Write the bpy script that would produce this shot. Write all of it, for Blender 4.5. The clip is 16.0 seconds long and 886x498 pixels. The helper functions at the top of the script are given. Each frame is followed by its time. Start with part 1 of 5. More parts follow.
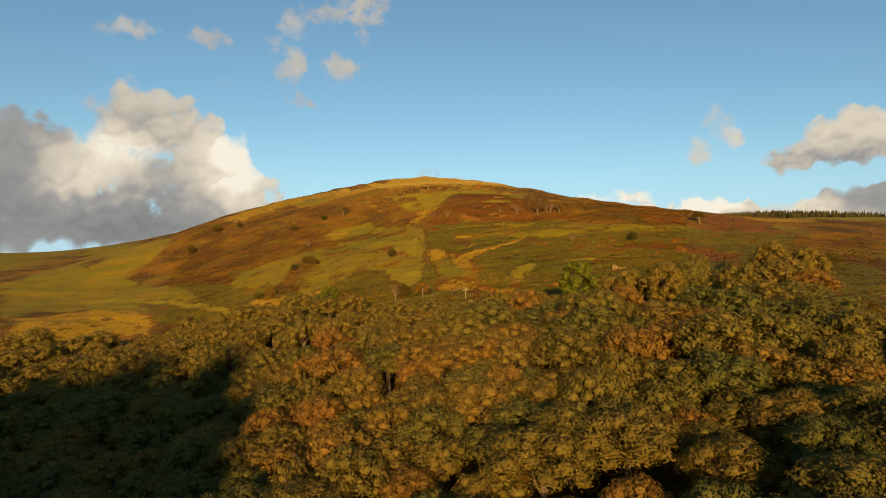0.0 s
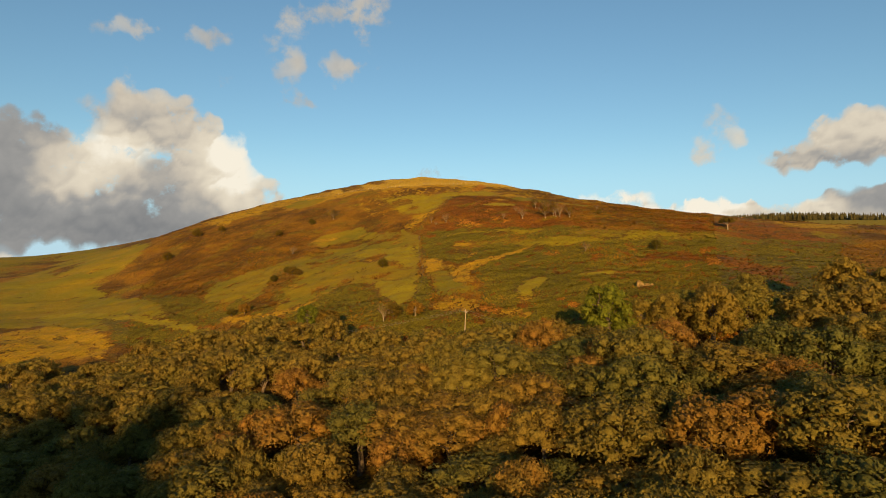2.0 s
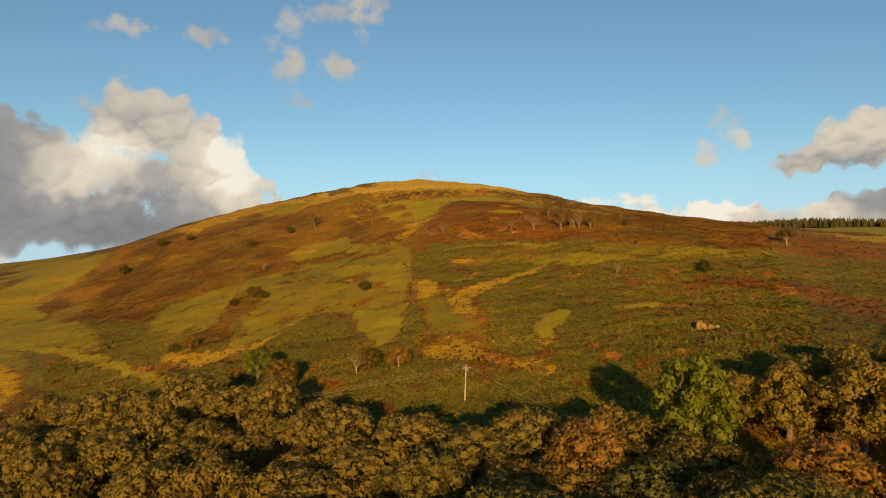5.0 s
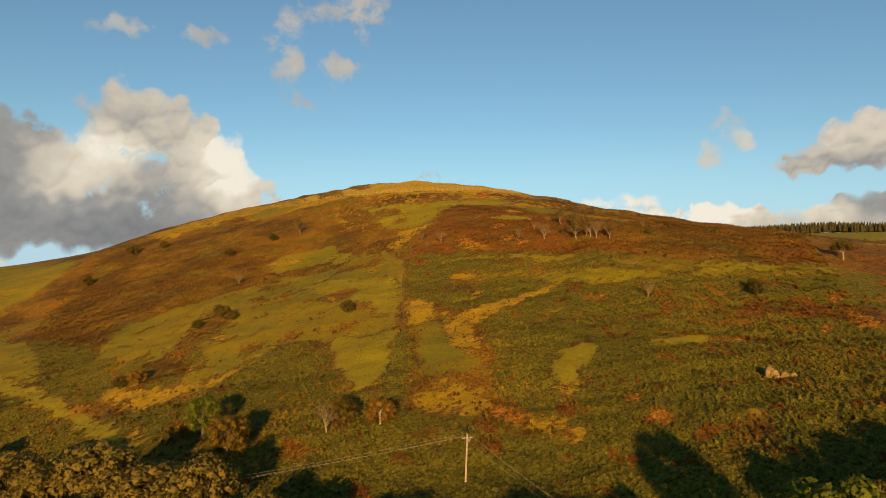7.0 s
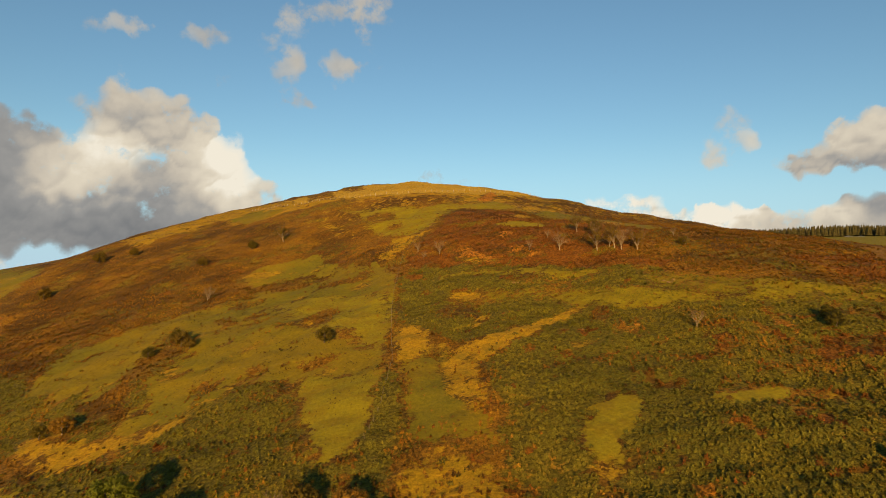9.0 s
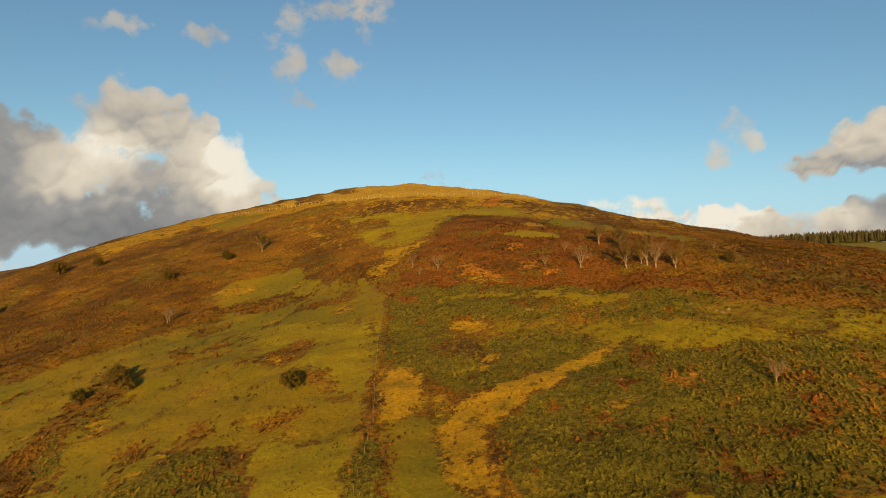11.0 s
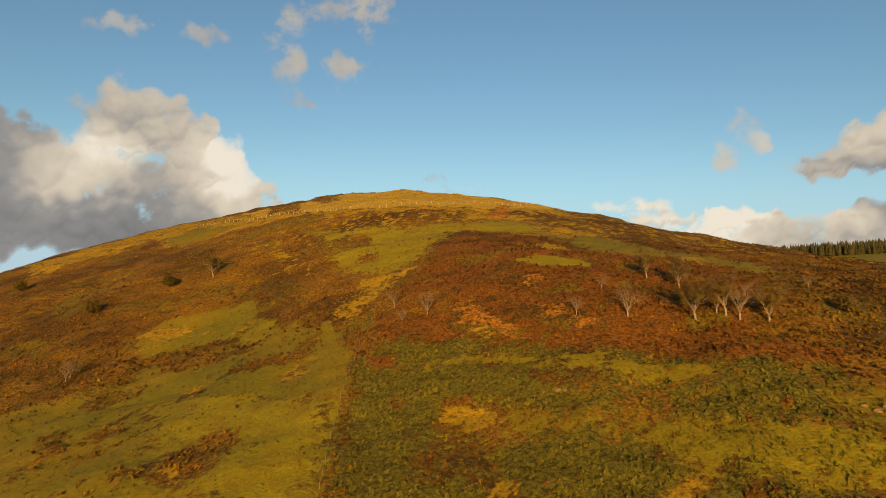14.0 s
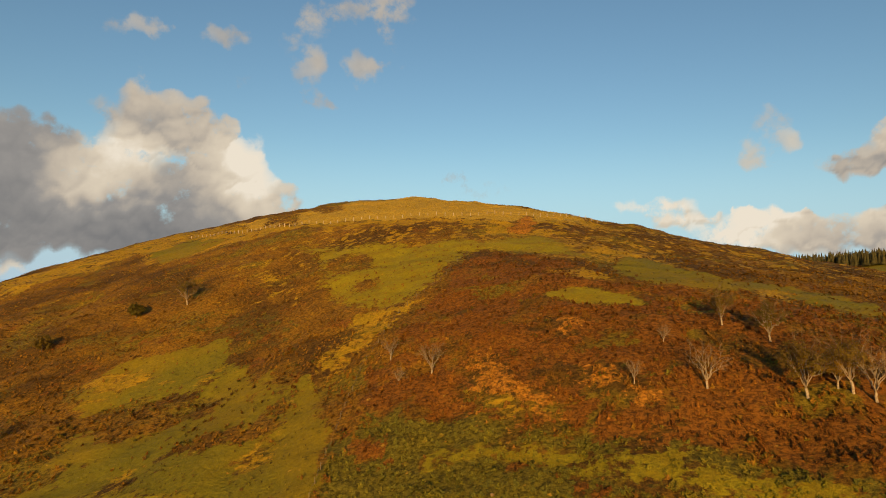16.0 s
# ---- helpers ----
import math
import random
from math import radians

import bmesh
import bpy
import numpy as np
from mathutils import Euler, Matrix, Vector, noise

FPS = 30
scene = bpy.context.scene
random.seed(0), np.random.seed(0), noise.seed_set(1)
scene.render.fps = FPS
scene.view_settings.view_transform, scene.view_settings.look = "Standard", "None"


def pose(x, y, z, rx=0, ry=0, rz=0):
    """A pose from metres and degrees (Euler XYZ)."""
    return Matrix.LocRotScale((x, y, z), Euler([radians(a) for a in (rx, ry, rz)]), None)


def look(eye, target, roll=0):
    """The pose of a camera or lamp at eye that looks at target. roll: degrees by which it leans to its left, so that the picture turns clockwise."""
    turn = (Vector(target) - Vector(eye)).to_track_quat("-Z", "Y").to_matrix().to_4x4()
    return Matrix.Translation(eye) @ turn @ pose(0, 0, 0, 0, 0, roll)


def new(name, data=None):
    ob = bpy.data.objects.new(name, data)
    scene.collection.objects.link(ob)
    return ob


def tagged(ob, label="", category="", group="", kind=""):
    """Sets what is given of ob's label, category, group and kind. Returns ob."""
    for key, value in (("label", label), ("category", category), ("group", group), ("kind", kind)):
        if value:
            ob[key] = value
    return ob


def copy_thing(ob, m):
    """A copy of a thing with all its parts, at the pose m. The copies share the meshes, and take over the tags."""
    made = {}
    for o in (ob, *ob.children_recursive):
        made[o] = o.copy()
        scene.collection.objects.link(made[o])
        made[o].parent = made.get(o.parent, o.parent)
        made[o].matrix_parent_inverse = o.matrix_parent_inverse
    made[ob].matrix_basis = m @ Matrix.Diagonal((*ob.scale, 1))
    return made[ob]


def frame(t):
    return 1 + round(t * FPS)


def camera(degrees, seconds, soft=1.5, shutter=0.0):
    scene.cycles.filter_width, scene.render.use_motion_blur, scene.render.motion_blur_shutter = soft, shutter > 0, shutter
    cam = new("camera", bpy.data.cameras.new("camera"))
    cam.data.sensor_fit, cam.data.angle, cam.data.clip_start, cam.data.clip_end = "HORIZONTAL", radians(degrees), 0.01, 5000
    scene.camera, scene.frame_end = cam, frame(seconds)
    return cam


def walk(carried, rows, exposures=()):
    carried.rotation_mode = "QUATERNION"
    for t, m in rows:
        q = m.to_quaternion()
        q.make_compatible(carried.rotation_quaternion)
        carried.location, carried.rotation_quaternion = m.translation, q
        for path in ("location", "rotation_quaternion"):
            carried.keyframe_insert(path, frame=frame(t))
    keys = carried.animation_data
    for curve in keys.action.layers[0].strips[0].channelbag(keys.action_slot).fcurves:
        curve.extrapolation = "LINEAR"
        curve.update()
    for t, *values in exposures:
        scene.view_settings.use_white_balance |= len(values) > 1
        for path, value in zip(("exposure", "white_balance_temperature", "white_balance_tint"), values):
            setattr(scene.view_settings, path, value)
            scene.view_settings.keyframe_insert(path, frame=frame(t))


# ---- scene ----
cam = camera(70.4, 16.0, soft=0.35)
METRES, EYE, TILT, LEAN, TURN = 300.0, 60.0, 2.5, 0.0, 0.0
ROWS = [
    (0.0, 0.0, 0.0, 0.0, -0.0, 0.0, -0.0),
    (0.5, 0.0012, 0.0302, 0.0039, 0.0, 0.0, 0.03),
    (1.0, 0.0026, 0.063, 0.008, 0.02, 0.04, 0.01),
    (1.5, 0.0039, 0.0931, 0.0115, 0.01, 0.04, -0.0),
    (2.0, 0.0053, 0.1255, 0.015, 0.04, 0.03, -0.01),
    (2.5, 0.0066, 0.1555, 0.0182, 0.04, 0.05, -0.09),
    (3.0, 0.0078, 0.188, 0.0222, 0.06, 0.07, -0.11),
    (3.5, 0.0089, 0.2182, 0.0265, 0.05, 0.08, -0.14),
    (4.0, 0.01, 0.2511, 0.031, 0.07, 0.1, -0.14),
    (6.5, 0.0142, 0.4055, 0.0501, 0.09, 0.24, -0.24),
    (7.0, 0.0154, 0.4379, 0.0545, 0.12, 0.25, -0.27),
    (7.5, 0.0161, 0.4676, 0.058, 0.14, 0.27, -0.31),
    (8.0, 0.0172, 0.5001, 0.062, 0.18, 0.27, -0.28),
    (8.5, 0.018, 0.53, 0.0656, 0.22, 0.28, -0.3),
    (9.0, 0.019, 0.5621, 0.0699, 0.3, 0.27, -0.31),
    (11.5, 0.0217, 0.7148, 0.0914, 0.46, 0.32, -0.46),
    (12.0, 0.0227, 0.7467, 0.096, 0.49, 0.34, -0.48),
    (12.5, 0.0243, 0.7761, 0.101, 0.54, 0.35, -0.51),
    (13.0, 0.0258, 0.8078, 0.1061, 0.6, 0.41, -0.5),
    (13.5, 0.0271, 0.8368, 0.1105, 0.63, 0.42, -0.49),
    (14.0, 0.0287, 0.8687, 0.1158, 0.68, 0.44, -0.5),
    (14.5, 0.0298, 0.8977, 0.1215, 0.7, 0.44, -0.55),
    (15.0, 0.0313, 0.9293, 0.1276, 0.78, 0.48, -0.57),
    (15.5, 0.0324, 0.9581, 0.1339, 1.1, 0.39, -0.51),
    (16.0, 0.0337, 0.989, 0.1407, 2.54, 0.38, -0.46),
]
walk(cam, [(t, pose(0, 0, EYE, TILT, LEAN, TURN) @ pose(METRES * x, METRES * y, METRES * z, 90 + pitch, roll, yaw)) for t, x, y, z, yaw, pitch, roll in ROWS], [(0.0, 0.15, 6500.0, 9.0), (8.0, 0.08, 6500.0, 9.0), (13.0, 0.03, 6600.0, 10.0), (16.0, -0.04, 6700.0, 11.5)])

# ---------------------------------------------------------------- light: low evening sun behind the camera, clear sky
SUN_HEIGHT, SUN_SIDE = 9.0, -2.0    # degrees above the horizon; degrees to the right of straight behind
world = bpy.data.worlds.new("sky")
scene.world = world
world.use_nodes = True
wn, wl = world.node_tree.nodes, world.node_tree.links
sky = wn.new("ShaderNodeTexSky")
sky.sky_type, sky.sun_disc = "NISHITA", False
sky.sun_elevation, sky.sun_rotation = radians(SUN_HEIGHT), radians(180 - SUN_SIDE)
sky.altitude, sky.air_density, sky.dust_density, sky.ozone_density = 200.0, 1.0, 0.1, 1.6
wn["Background"].inputs["Strength"].default_value = 0.13
clean = wn.new("ShaderNodeMix")
clean.data_type, clean.blend_type = "RGBA", "MULTIPLY"
clean.inputs[0].default_value, clean.inputs[7].default_value = 1.0, (0.84, 1.0, 1.04, 1.0)
wl.new(sky.outputs["Color"], clean.inputs[6])
wl.new(clean.outputs[2], wn["Background"].inputs["Color"])
lamp = bpy.data.lights.new("sun", "SUN")
lamp.energy, lamp.angle, lamp.color = 7.7, radians(1.0), (1.0, 0.605, 0.21)
sun = new("sun", lamp)
sun_dir = Vector((math.sin(radians(SUN_SIDE)) * math.cos(radians(SUN_HEIGHT)), -math.cos(radians(SUN_SIDE)) * math.cos(radians(SUN_HEIGHT)), math.sin(radians(SUN_HEIGHT))))
sun.matrix_world = look(sun_dir * 500 + Vector((0, 0, 60)), (0, 0, 60))


# ---------------------------------------------------------------- node helpers
class Nodes:
    """A material's node tree, with short ways to add nodes."""

    def __init__(self, name):
        self.mat = bpy.data.materials.new(name)
        self.mat.use_nodes = True
        self.tree = self.mat.node_tree
        self.nodes, self.links = self.tree.nodes, self.tree.links
        self.bsdf = self.nodes["Principled BSDF"]
        self.bsdf.inputs["Roughness"].default_value = 0.9
        self.bsdf.inputs["Specular IOR Level"].default_value = 0.15

    def put(self, value, socket):
        if isinstance(value, bpy.types.NodeSocket):
            self.links.new(value, socket)
        else:
            socket.default_value = value

    def math(self, op, a, b=0.0, clamp=False):
        n = self.nodes.new("ShaderNodeMath")
        n.operation, n.use_clamp = op, clamp
        self.put(a, n.inputs[0]), self.put(b, n.inputs[1])
        return n.outputs[0]

    def noise(self, scale, detail=3.0, rough=0.55, vector=None, warp=0.0):
        n = self.nodes.new("ShaderNodeTexNoise")
        n.inputs["Scale"].default_value, n.inputs["Detail"].default_value = scale, detail
        n.inputs["Roughness"].default_value, n.inputs["Distortion"].default_value = rough, warp
        if vector is None:
            vector = self.place()
        self.links.new(vector, n.inputs["Vector"])
        return n.outputs["Fac"]

    def place(self):
        return self.nodes.new("ShaderNodeNewGeometry").outputs["Position"]

    def object_place(self):
        return self.nodes.new("ShaderNodeTexCoord").outputs["Object"]

    def step(self, value, low, high):
        n = self.nodes.new("ShaderNodeMapRange")
        n.interpolation_type = "SMOOTHSTEP"
        self.put(value, n.inputs["Value"])
        n.inputs["From Min"].default_value, n.inputs["From Max"].default_value = low, high
        return n.outputs["Result"]

    def mix(self, fac, a, b, blend="MIX"):
        n = self.nodes.new("ShaderNodeMix")
        n.data_type, n.blend_type = "RGBA", blend
        self.put(fac, n.inputs[0])
        for value, socket in ((a, n.inputs[6]), (b, n.inputs[7])):
            self.put((*value, 1.0) if isinstance(value, tuple) and len(value) == 3 else value, socket)
        return n.outputs[2]

    def ramp(self, fac, *stops):
        n = self.nodes.new("ShaderNodeValToRGB")
        while len(n.color_ramp.elements) < len(stops):
            n.color_ramp.elements.new(0.5)
        for e, (at, colour) in zip(n.color_ramp.elements, stops):
            e.position, e.color = at, (*colour, 1.0)
        self.links.new(fac, n.inputs[0])
        return n.outputs[0]

    def attribute(self, name):
        n = self.nodes.new("ShaderNodeAttribute")
        n.attribute_name = name
        return n.outputs["Fac"]

    def per_island(self):
        return self.nodes.new("ShaderNodeNewGeometry").outputs["Random Per Island"]

    def per_object(self):
        return self.nodes.new("ShaderNodeObjectInfo").outputs["Random"]

    def bump(self, height, strength, distance):
        n = self.nodes.new("ShaderNodeBump")
        n.inputs["Strength"].default_value, n.inputs["Distance"].default_value = strength, distance
        self.links.new(height, n.inputs["Height"])
        self.links.new(n.outputs[0], self.bsdf.inputs["Normal"])

    def colour(self, value):
        self.put((*value, 1.0) if isinstance(value, tuple) else value, self.bsdf.inputs["Base Color"])
        return self.mat


# ---------------------------------------------------------------- materials
GRASS, TAWNY, HEATH = (0.165, 0.138, 0.006), (0.385, 0.220, 0.007), (0.196, 0.097, 0.006)
SCRUB, RUST, RED, STRAW, MEADOW = (0.110, 0.088, 0.007), (0.172, 0.066, 0.006), (0.355, 0.145, 0.011), (0.374, 0.248, 0.031), (0.244, 0.194, 0.006)


def tint(c, k):
    return tuple(v * k for v in c)


def ground_material():
    m = Nodes("hill ground")
    broad, mid, fine = m.noise(0.035, 4), m.noise(0.22, 5, 0.6), m.noise(1.3, 6, 0.75)
    speck = m.noise(0.55, 5, 0.7)
    rough = m.math("ADD", m.math("MULTIPLY", m.math("SUBTRACT", speck, 0.5), 1.8), m.math("MULTIPLY", m.math("SUBTRACT", mid, 0.5), 0.9))

    def share(name, ragged=1.15):
        return m.step(m.math("ADD", m.attribute(name), m.math("MULTIPLY", rough, ragged)), 0.36, 0.64)

    def tone(c, low=0.4, high=1.5):
        return m.mix(m.step(fine, 0.36, 0.64), tint(c, low), tint(c, high))

    c = tone(HEATH)
    c = m.mix(m.step(broad, 0.40, 0.60), tone((0.085, 0.043, 0.004)), c)
    c = m.mix(m.step(m.noise(0.05, 4), 0.52, 0.66), c, tone((0.15, 0.105, 0.006)))
    c = m.mix(share("scrub"), c, tone(SCRUB))
    c = m.mix(share("rust"), c, tone(RUST))
    g = m.mix(m.step(broad, 0.40, 0.62), tone(GRASS, 0.82, 1.14), tone((0.218, 0.152, 0.005), 0.82, 1.14))
    g = m.mix(m.step(m.math("ADD", m.noise(0.5, 5, 0.7), m.math("MULTIPLY", mid, 0.5)), 0.86, 0.95), g, tone((0.135, 0.100, 0.005), 0.7, 1.1))
    c = m.mix(share("grass", 0.95), c, g)
    c = m.mix(share("meadow", 0.9), c, m.mix(m.step(mid, 0.42, 0.66), tone(MEADOW, 0.85, 1.12), tone((0.220, 0.155, 0.005), 0.85, 1.12)))
    c = m.mix(share("tawny"), c, m.mix(m.step(mid, 0.4, 0.65), tone(TAWNY, 0.7, 1.2), tone((0.29, 0.185, 0.006), 0.7, 1.2)))
    c = m.mix(share("red"), c, tone(RED))
    c = m.mix(share("straw"), c, tone(STRAW, 0.7, 1.2))
    m.bump(m.math("ADD", m.math("MULTIPLY", mid, 0.7), m.math("MULTIPLY", fine, 0.5)), 0.9, 0.7)
    return m.colour(c)


def clump_material(name, *stops, spread=0.34):
    m = Nodes(name)
    m.bsdf.inputs["Roughness"].default_value = 0.8
    f = m.math("ADD", m.math("MULTIPLY", m.per_island(), spread), m.math("MULTIPLY", m.noise(0.20, 5, 0.65), 1.25))
    f = m.math("ADD", f, m.math("MULTIPLY", m.noise(0.032, 3), 1.7))
    f = m.math("SUBTRACT", f, 1.18, True)
    leafy = m.noise(3.6, 6, 0.75)
    m.bump(m.noise(4.5, 5, 0.75), 0.9, 0.22)
    c = m.ramp(f, *stops)
    shaded = m.nodes.new("ShaderNodeVectorMath")
    shaded.operation = "SCALE"
    m.links.new(c, shaded.inputs[0]), m.links.new(m.math("ADD", 0.62, m.math("MULTIPLY", m.step(leafy, 0.34, 0.66), 0.76)), shaded.inputs["Scale"])
    return m.colour(shaded.outputs[0])


def leaf_material(name, *stops, spread=False):
    """Foliage whose hue goes tree by tree, with each spray of leaves a shade of its own."""
    m = Nodes(name)
    m.bsdf.inputs["Roughness"].default_value = 0.65
    m.bsdf.inputs["Specular IOR Level"].default_value = 0.25
    hue = m.noise(0.10, 2) if spread else m.per_object()
    hue = m.math("ADD", hue, m.math("MULTIPLY", m.math("SUBTRACT", m.noise(0.35, 3), 0.5), 0.45), True)
    c = m.ramp(hue, *stops)
    k = m.math("ADD", m.math("MULTIPLY", m.per_island(), 0.45), 0.52)
    k = m.math("ADD", k, m.math("MULTIPLY", m.step(m.noise(4.5, 5, 0.75), 0.35, 0.65), 0.5))
    m.bump(m.noise(6.0, 4, 0.75), 0.9, 0.18)
    tinted = m.nodes.new("ShaderNodeVectorMath")
    tinted.operation = "SCALE"
    m.links.new(c, tinted.inputs[0]), m.links.new(k, tinted.inputs["Scale"])
    through_leaf, both = m.nodes.new("ShaderNodeBsdfTranslucent"), m.nodes.new("ShaderNodeMixShader")
    both.inputs[0].default_value = 0.45
    m.links.new(tinted.outputs[0], through_leaf.inputs["Color"])
    m.links.new(m.bsdf.outputs[0], both.inputs[1]), m.links.new(through_leaf.outputs[0], both.inputs[2])
    m.links.new(both.outputs[0], m.nodes["Material Output"].inputs["Surface"])
    return m.colour(tinted.outputs[0])


def bark_material(name, dark, light):
    m = Nodes(name)
    f = m.noise(3.0, 5, 0.7, m.object_place())
    m.bump(f, 0.6, 0.05)
    return m.colour(m.mix(m.step(f, 0.35, 0.7), dark, light))


def plain_material(name, dark, light, scale=4.0, roughness=0.8, metal=0.0):
    m = Nodes(name)
    m.bsdf.inputs["Roughness"].default_value, m.bsdf.inputs["Metallic"].default_value = roughness, metal
    f = m.noise(scale, 5, 0.65, m.object_place())
    m.bump(f, 0.5, 0.03)
    return m.colour(m.mix(m.step(f, 0.3, 0.7), dark, light))


MAT_GROUND = ground_material()
MAT_HEATH = clump_material("heather and dead bracken", (0.0, (0.057, 0.029, 0.005)), (0.35, (0.136, 0.064, 0.006)), (0.65, (0.218, 0.102, 0.007)), (1.0, (0.328, 0.170, 0.009)))
MAT_SCRUB = clump_material("gorse and green bracken", (0.0, (0.091, 0.086, 0.010)), (0.4, (0.138, 0.121, 0.010)), (0.75, (0.176, 0.139, 0.011)), (1.0, (0.234, 0.121, 0.011)), spread=0.32)
MAT_RUST = clump_material("rusty bracken", (0.0, (0.050, 0.024, 0.003)), (0.35, (0.123, 0.044, 0.004)), (0.7, (0.188, 0.067, 0.006)), (1.0, (0.293, 0.123, 0.009)))
MAT_STRAW = clump_material("bleached hill grass", (0.0, (0.19, 0.125, 0.010)), (0.5, (0.285, 0.185, 0.020)), (1.0, (0.38, 0.25, 0.036)))
MAT_TAWNY = clump_material("tawny grass", (0.0, (0.198, 0.105, 0.007)), (0.5, (0.308, 0.165, 0.009)), (1.0, (0.418, 0.242, 0.015)))
MAT_FERN = clump_material("olive bracken", (0.0, (0.111, 0.097, 0.006)), (0.5, (0.185, 0.154, 0.007)), (1.0, (0.259, 0.190, 0.008)))
MAT_GOLD = clump_material("golden dead bracken", (0.0, (0.14, 0.058, 0.006)), (0.5, (0.24, 0.105, 0.010)), (1.0, (0.36, 0.18, 0.02)))
MAT_TUFT = clump_material("rushes and heather tufts", (0.0, (0.060, 0.044, 0.004)), (0.5, (0.105, 0.068, 0.005)), (1.0, (0.17, 0.105, 0.007)))
MAT_SHRUB = clump_material("dark gorse bushes", (0.0, (0.045, 0.041, 0.006)), (0.5, (0.099, 0.078, 0.007)), (1.0, (0.195, 0.120, 0.009)))
# the raised blue in the three oak colours stands in for haze
MAT_OAK = leaf_material("oak leaves turning", (0.0, (0.136, 0.134, 0.026)), (0.35, (0.202, 0.159, 0.026)), (0.75, (0.251, 0.166, 0.026)), (1.0, (0.299, 0.155, 0.026)))
MAT_OAK_FAR = leaf_material("far oak leaves turning", (0.0, (0.136, 0.134, 0.026)), (0.35, (0.202, 0.159, 0.026)), (0.75, (0.251, 0.166, 0.026)), (1.0, (0.296, 0.155, 0.026)), spread=True)
MAT_OAK_EDGE = leaf_material("brown-olive oak leaves", (0.0, (0.183, 0.163, 0.026)), (1.0, (0.263, 0.184, 0.026)))
MAT_ASH = leaf_material("green ash leaves", (0.0, (0.143, 0.162, 0.012)), (1.0, (0.187, 0.198, 0.012)))
MAT_THORN = leaf_material("sparse brown leaves", (0.0, (0.118, 0.086, 0.011)), (0.6, (0.179, 0.114, 0.011)), (1.0, (0.241, 0.134, 0.013)))
MAT_BUSH = leaf_material("dark thorn leaves", (0.0, (0.084, 0.073, 0.007)), (0.6, (0.120, 0.090, 0.007)), (1.0, (0.150, 0.096, 0.009)))
# sun on the cables is put into this paler base colour
MAT_CABLE = plain_material("sunlit cable", (0.255, 0.217, 0.165), (0.330, 0.285, 0.217), 5.0, 0.5)
MAT_TAN = leaf_material("tan dead leaves", (0.0, (0.220, 0.122, 0.012)), (1.0, (0.297, 0.152, 0.012)))
MAT_FIR = leaf_material("spruce needles", (0.0, (0.062, 0.062, 0.020)), (1.0, (0.120, 0.096, 0.028)))
MAT_BARK = bark_material("grey-brown bark", (0.07, 0.05, 0.035), (0.17, 0.13, 0.09))
MAT_PALE_BARK = bark_material("pale lichened bark", (0.22, 0.165, 0.10), (0.40, 0.32, 0.21))
MAT_LIMB = bark_material("weathered limbs", (0.17, 0.12, 0.07), (0.32, 0.25, 0.16))
MAT_TWIG = bark_material("pale twigs", (0.13, 0.085, 0.045), (0.24, 0.16, 0.09))
MAT_POST = plain_material("weathered fence wood", (0.30, 0.25, 0.18), (0.52, 0.45, 0.34), 6.0)
MAT_OLD_POST = plain_material("mossy fence wood", (0.10, 0.075, 0.04), (0.20, 0.15, 0.08), 6.0)
MAT_POLE = plain_material("sunlit creosoted pole", (0.255, 0.188, 0.120), (0.413, 0.323, 0.225), 3.0)
MAT_WIRE = plain_material("dull wire", (0.16, 0.13, 0.10), (0.26, 0.22, 0.17), 5.0, 0.5, 0.3)
MAT_IRON = plain_material("galvanised iron", (0.25, 0.23, 0.20), (0.40, 0.37, 0.33), 8.0, 0.6, 0.6)
MAT_CERAMIC = plain_material("brown glazed insulator", (0.10, 0.05, 0.03), (0.16, 0.08, 0.05), 8.0, 0.25)
MAT_ROCK = plain_material("pale rock", (0.144, 0.088, 0.030), (0.288, 0.188, 0.072), 0.9)


# ---------------------------------------------------------------- the lie of the land
ACROSS = (-450, -300, -200, -120, -50, 20, 90, 170, 280, 430, 620)
# heights along cross-sections of the hill, keyed by the distance ahead
SECTIONS = {
    -60: (-0.9, -9.1, -5.7, 1.4, 9.1, 17.9, 27.4, 38.4, 50.7, 61.5, 70.9),
    60: (7.3, 0.7, -0.5, 4.6, 12.5, 25.5, 39.6, 50.3, 59.1, 70.7, 83.7),
    150: (15.2, 11.6, 8.2, 7.1, 21.3, 40.9, 45.6, 55.2, 64.4, 78.4, 92.1),
    220: (22.3, 20.6, 19.7, 21.1, 37.8, 46.1, 59.9, 60.5, 70, 84.9, 97.7),
    290: (30.4, 28.8, 33, 31.6, 50, 63.1, 71.3, 73.3, 77.8, 91.9, 102.6),
    360: (39.7, 39.3, 42.2, 54.4, 71.3, 82.3, 93, 92, 89, 98.5, 106.8),
    430: (50.7, 51, 57.4, 77, 89.3, 108.7, 110.6, 104.3, 97.8, 104.5, 110.3),
    500: (62.7, 66.1, 87.5, 103.9, 119.2, 128.6, 123, 114.6, 99.4, 108.3, 113.2),
    590: (78.9, 85.2, 117.2, 133.9, 150.4, 151.2, 139.8, 122.3, 109.2, 113.8, 117),
    720: (84.5, 110.5, 135.3, 156.3, 158.8, 148.5, 129.9, 117.9, 120.2, 127.2, 125),
    900: (86.1, 107, 118.3, 127.6, 132.3, 133.5, 131.5, 126.1, 127.7, 139.9, 137.1),
}


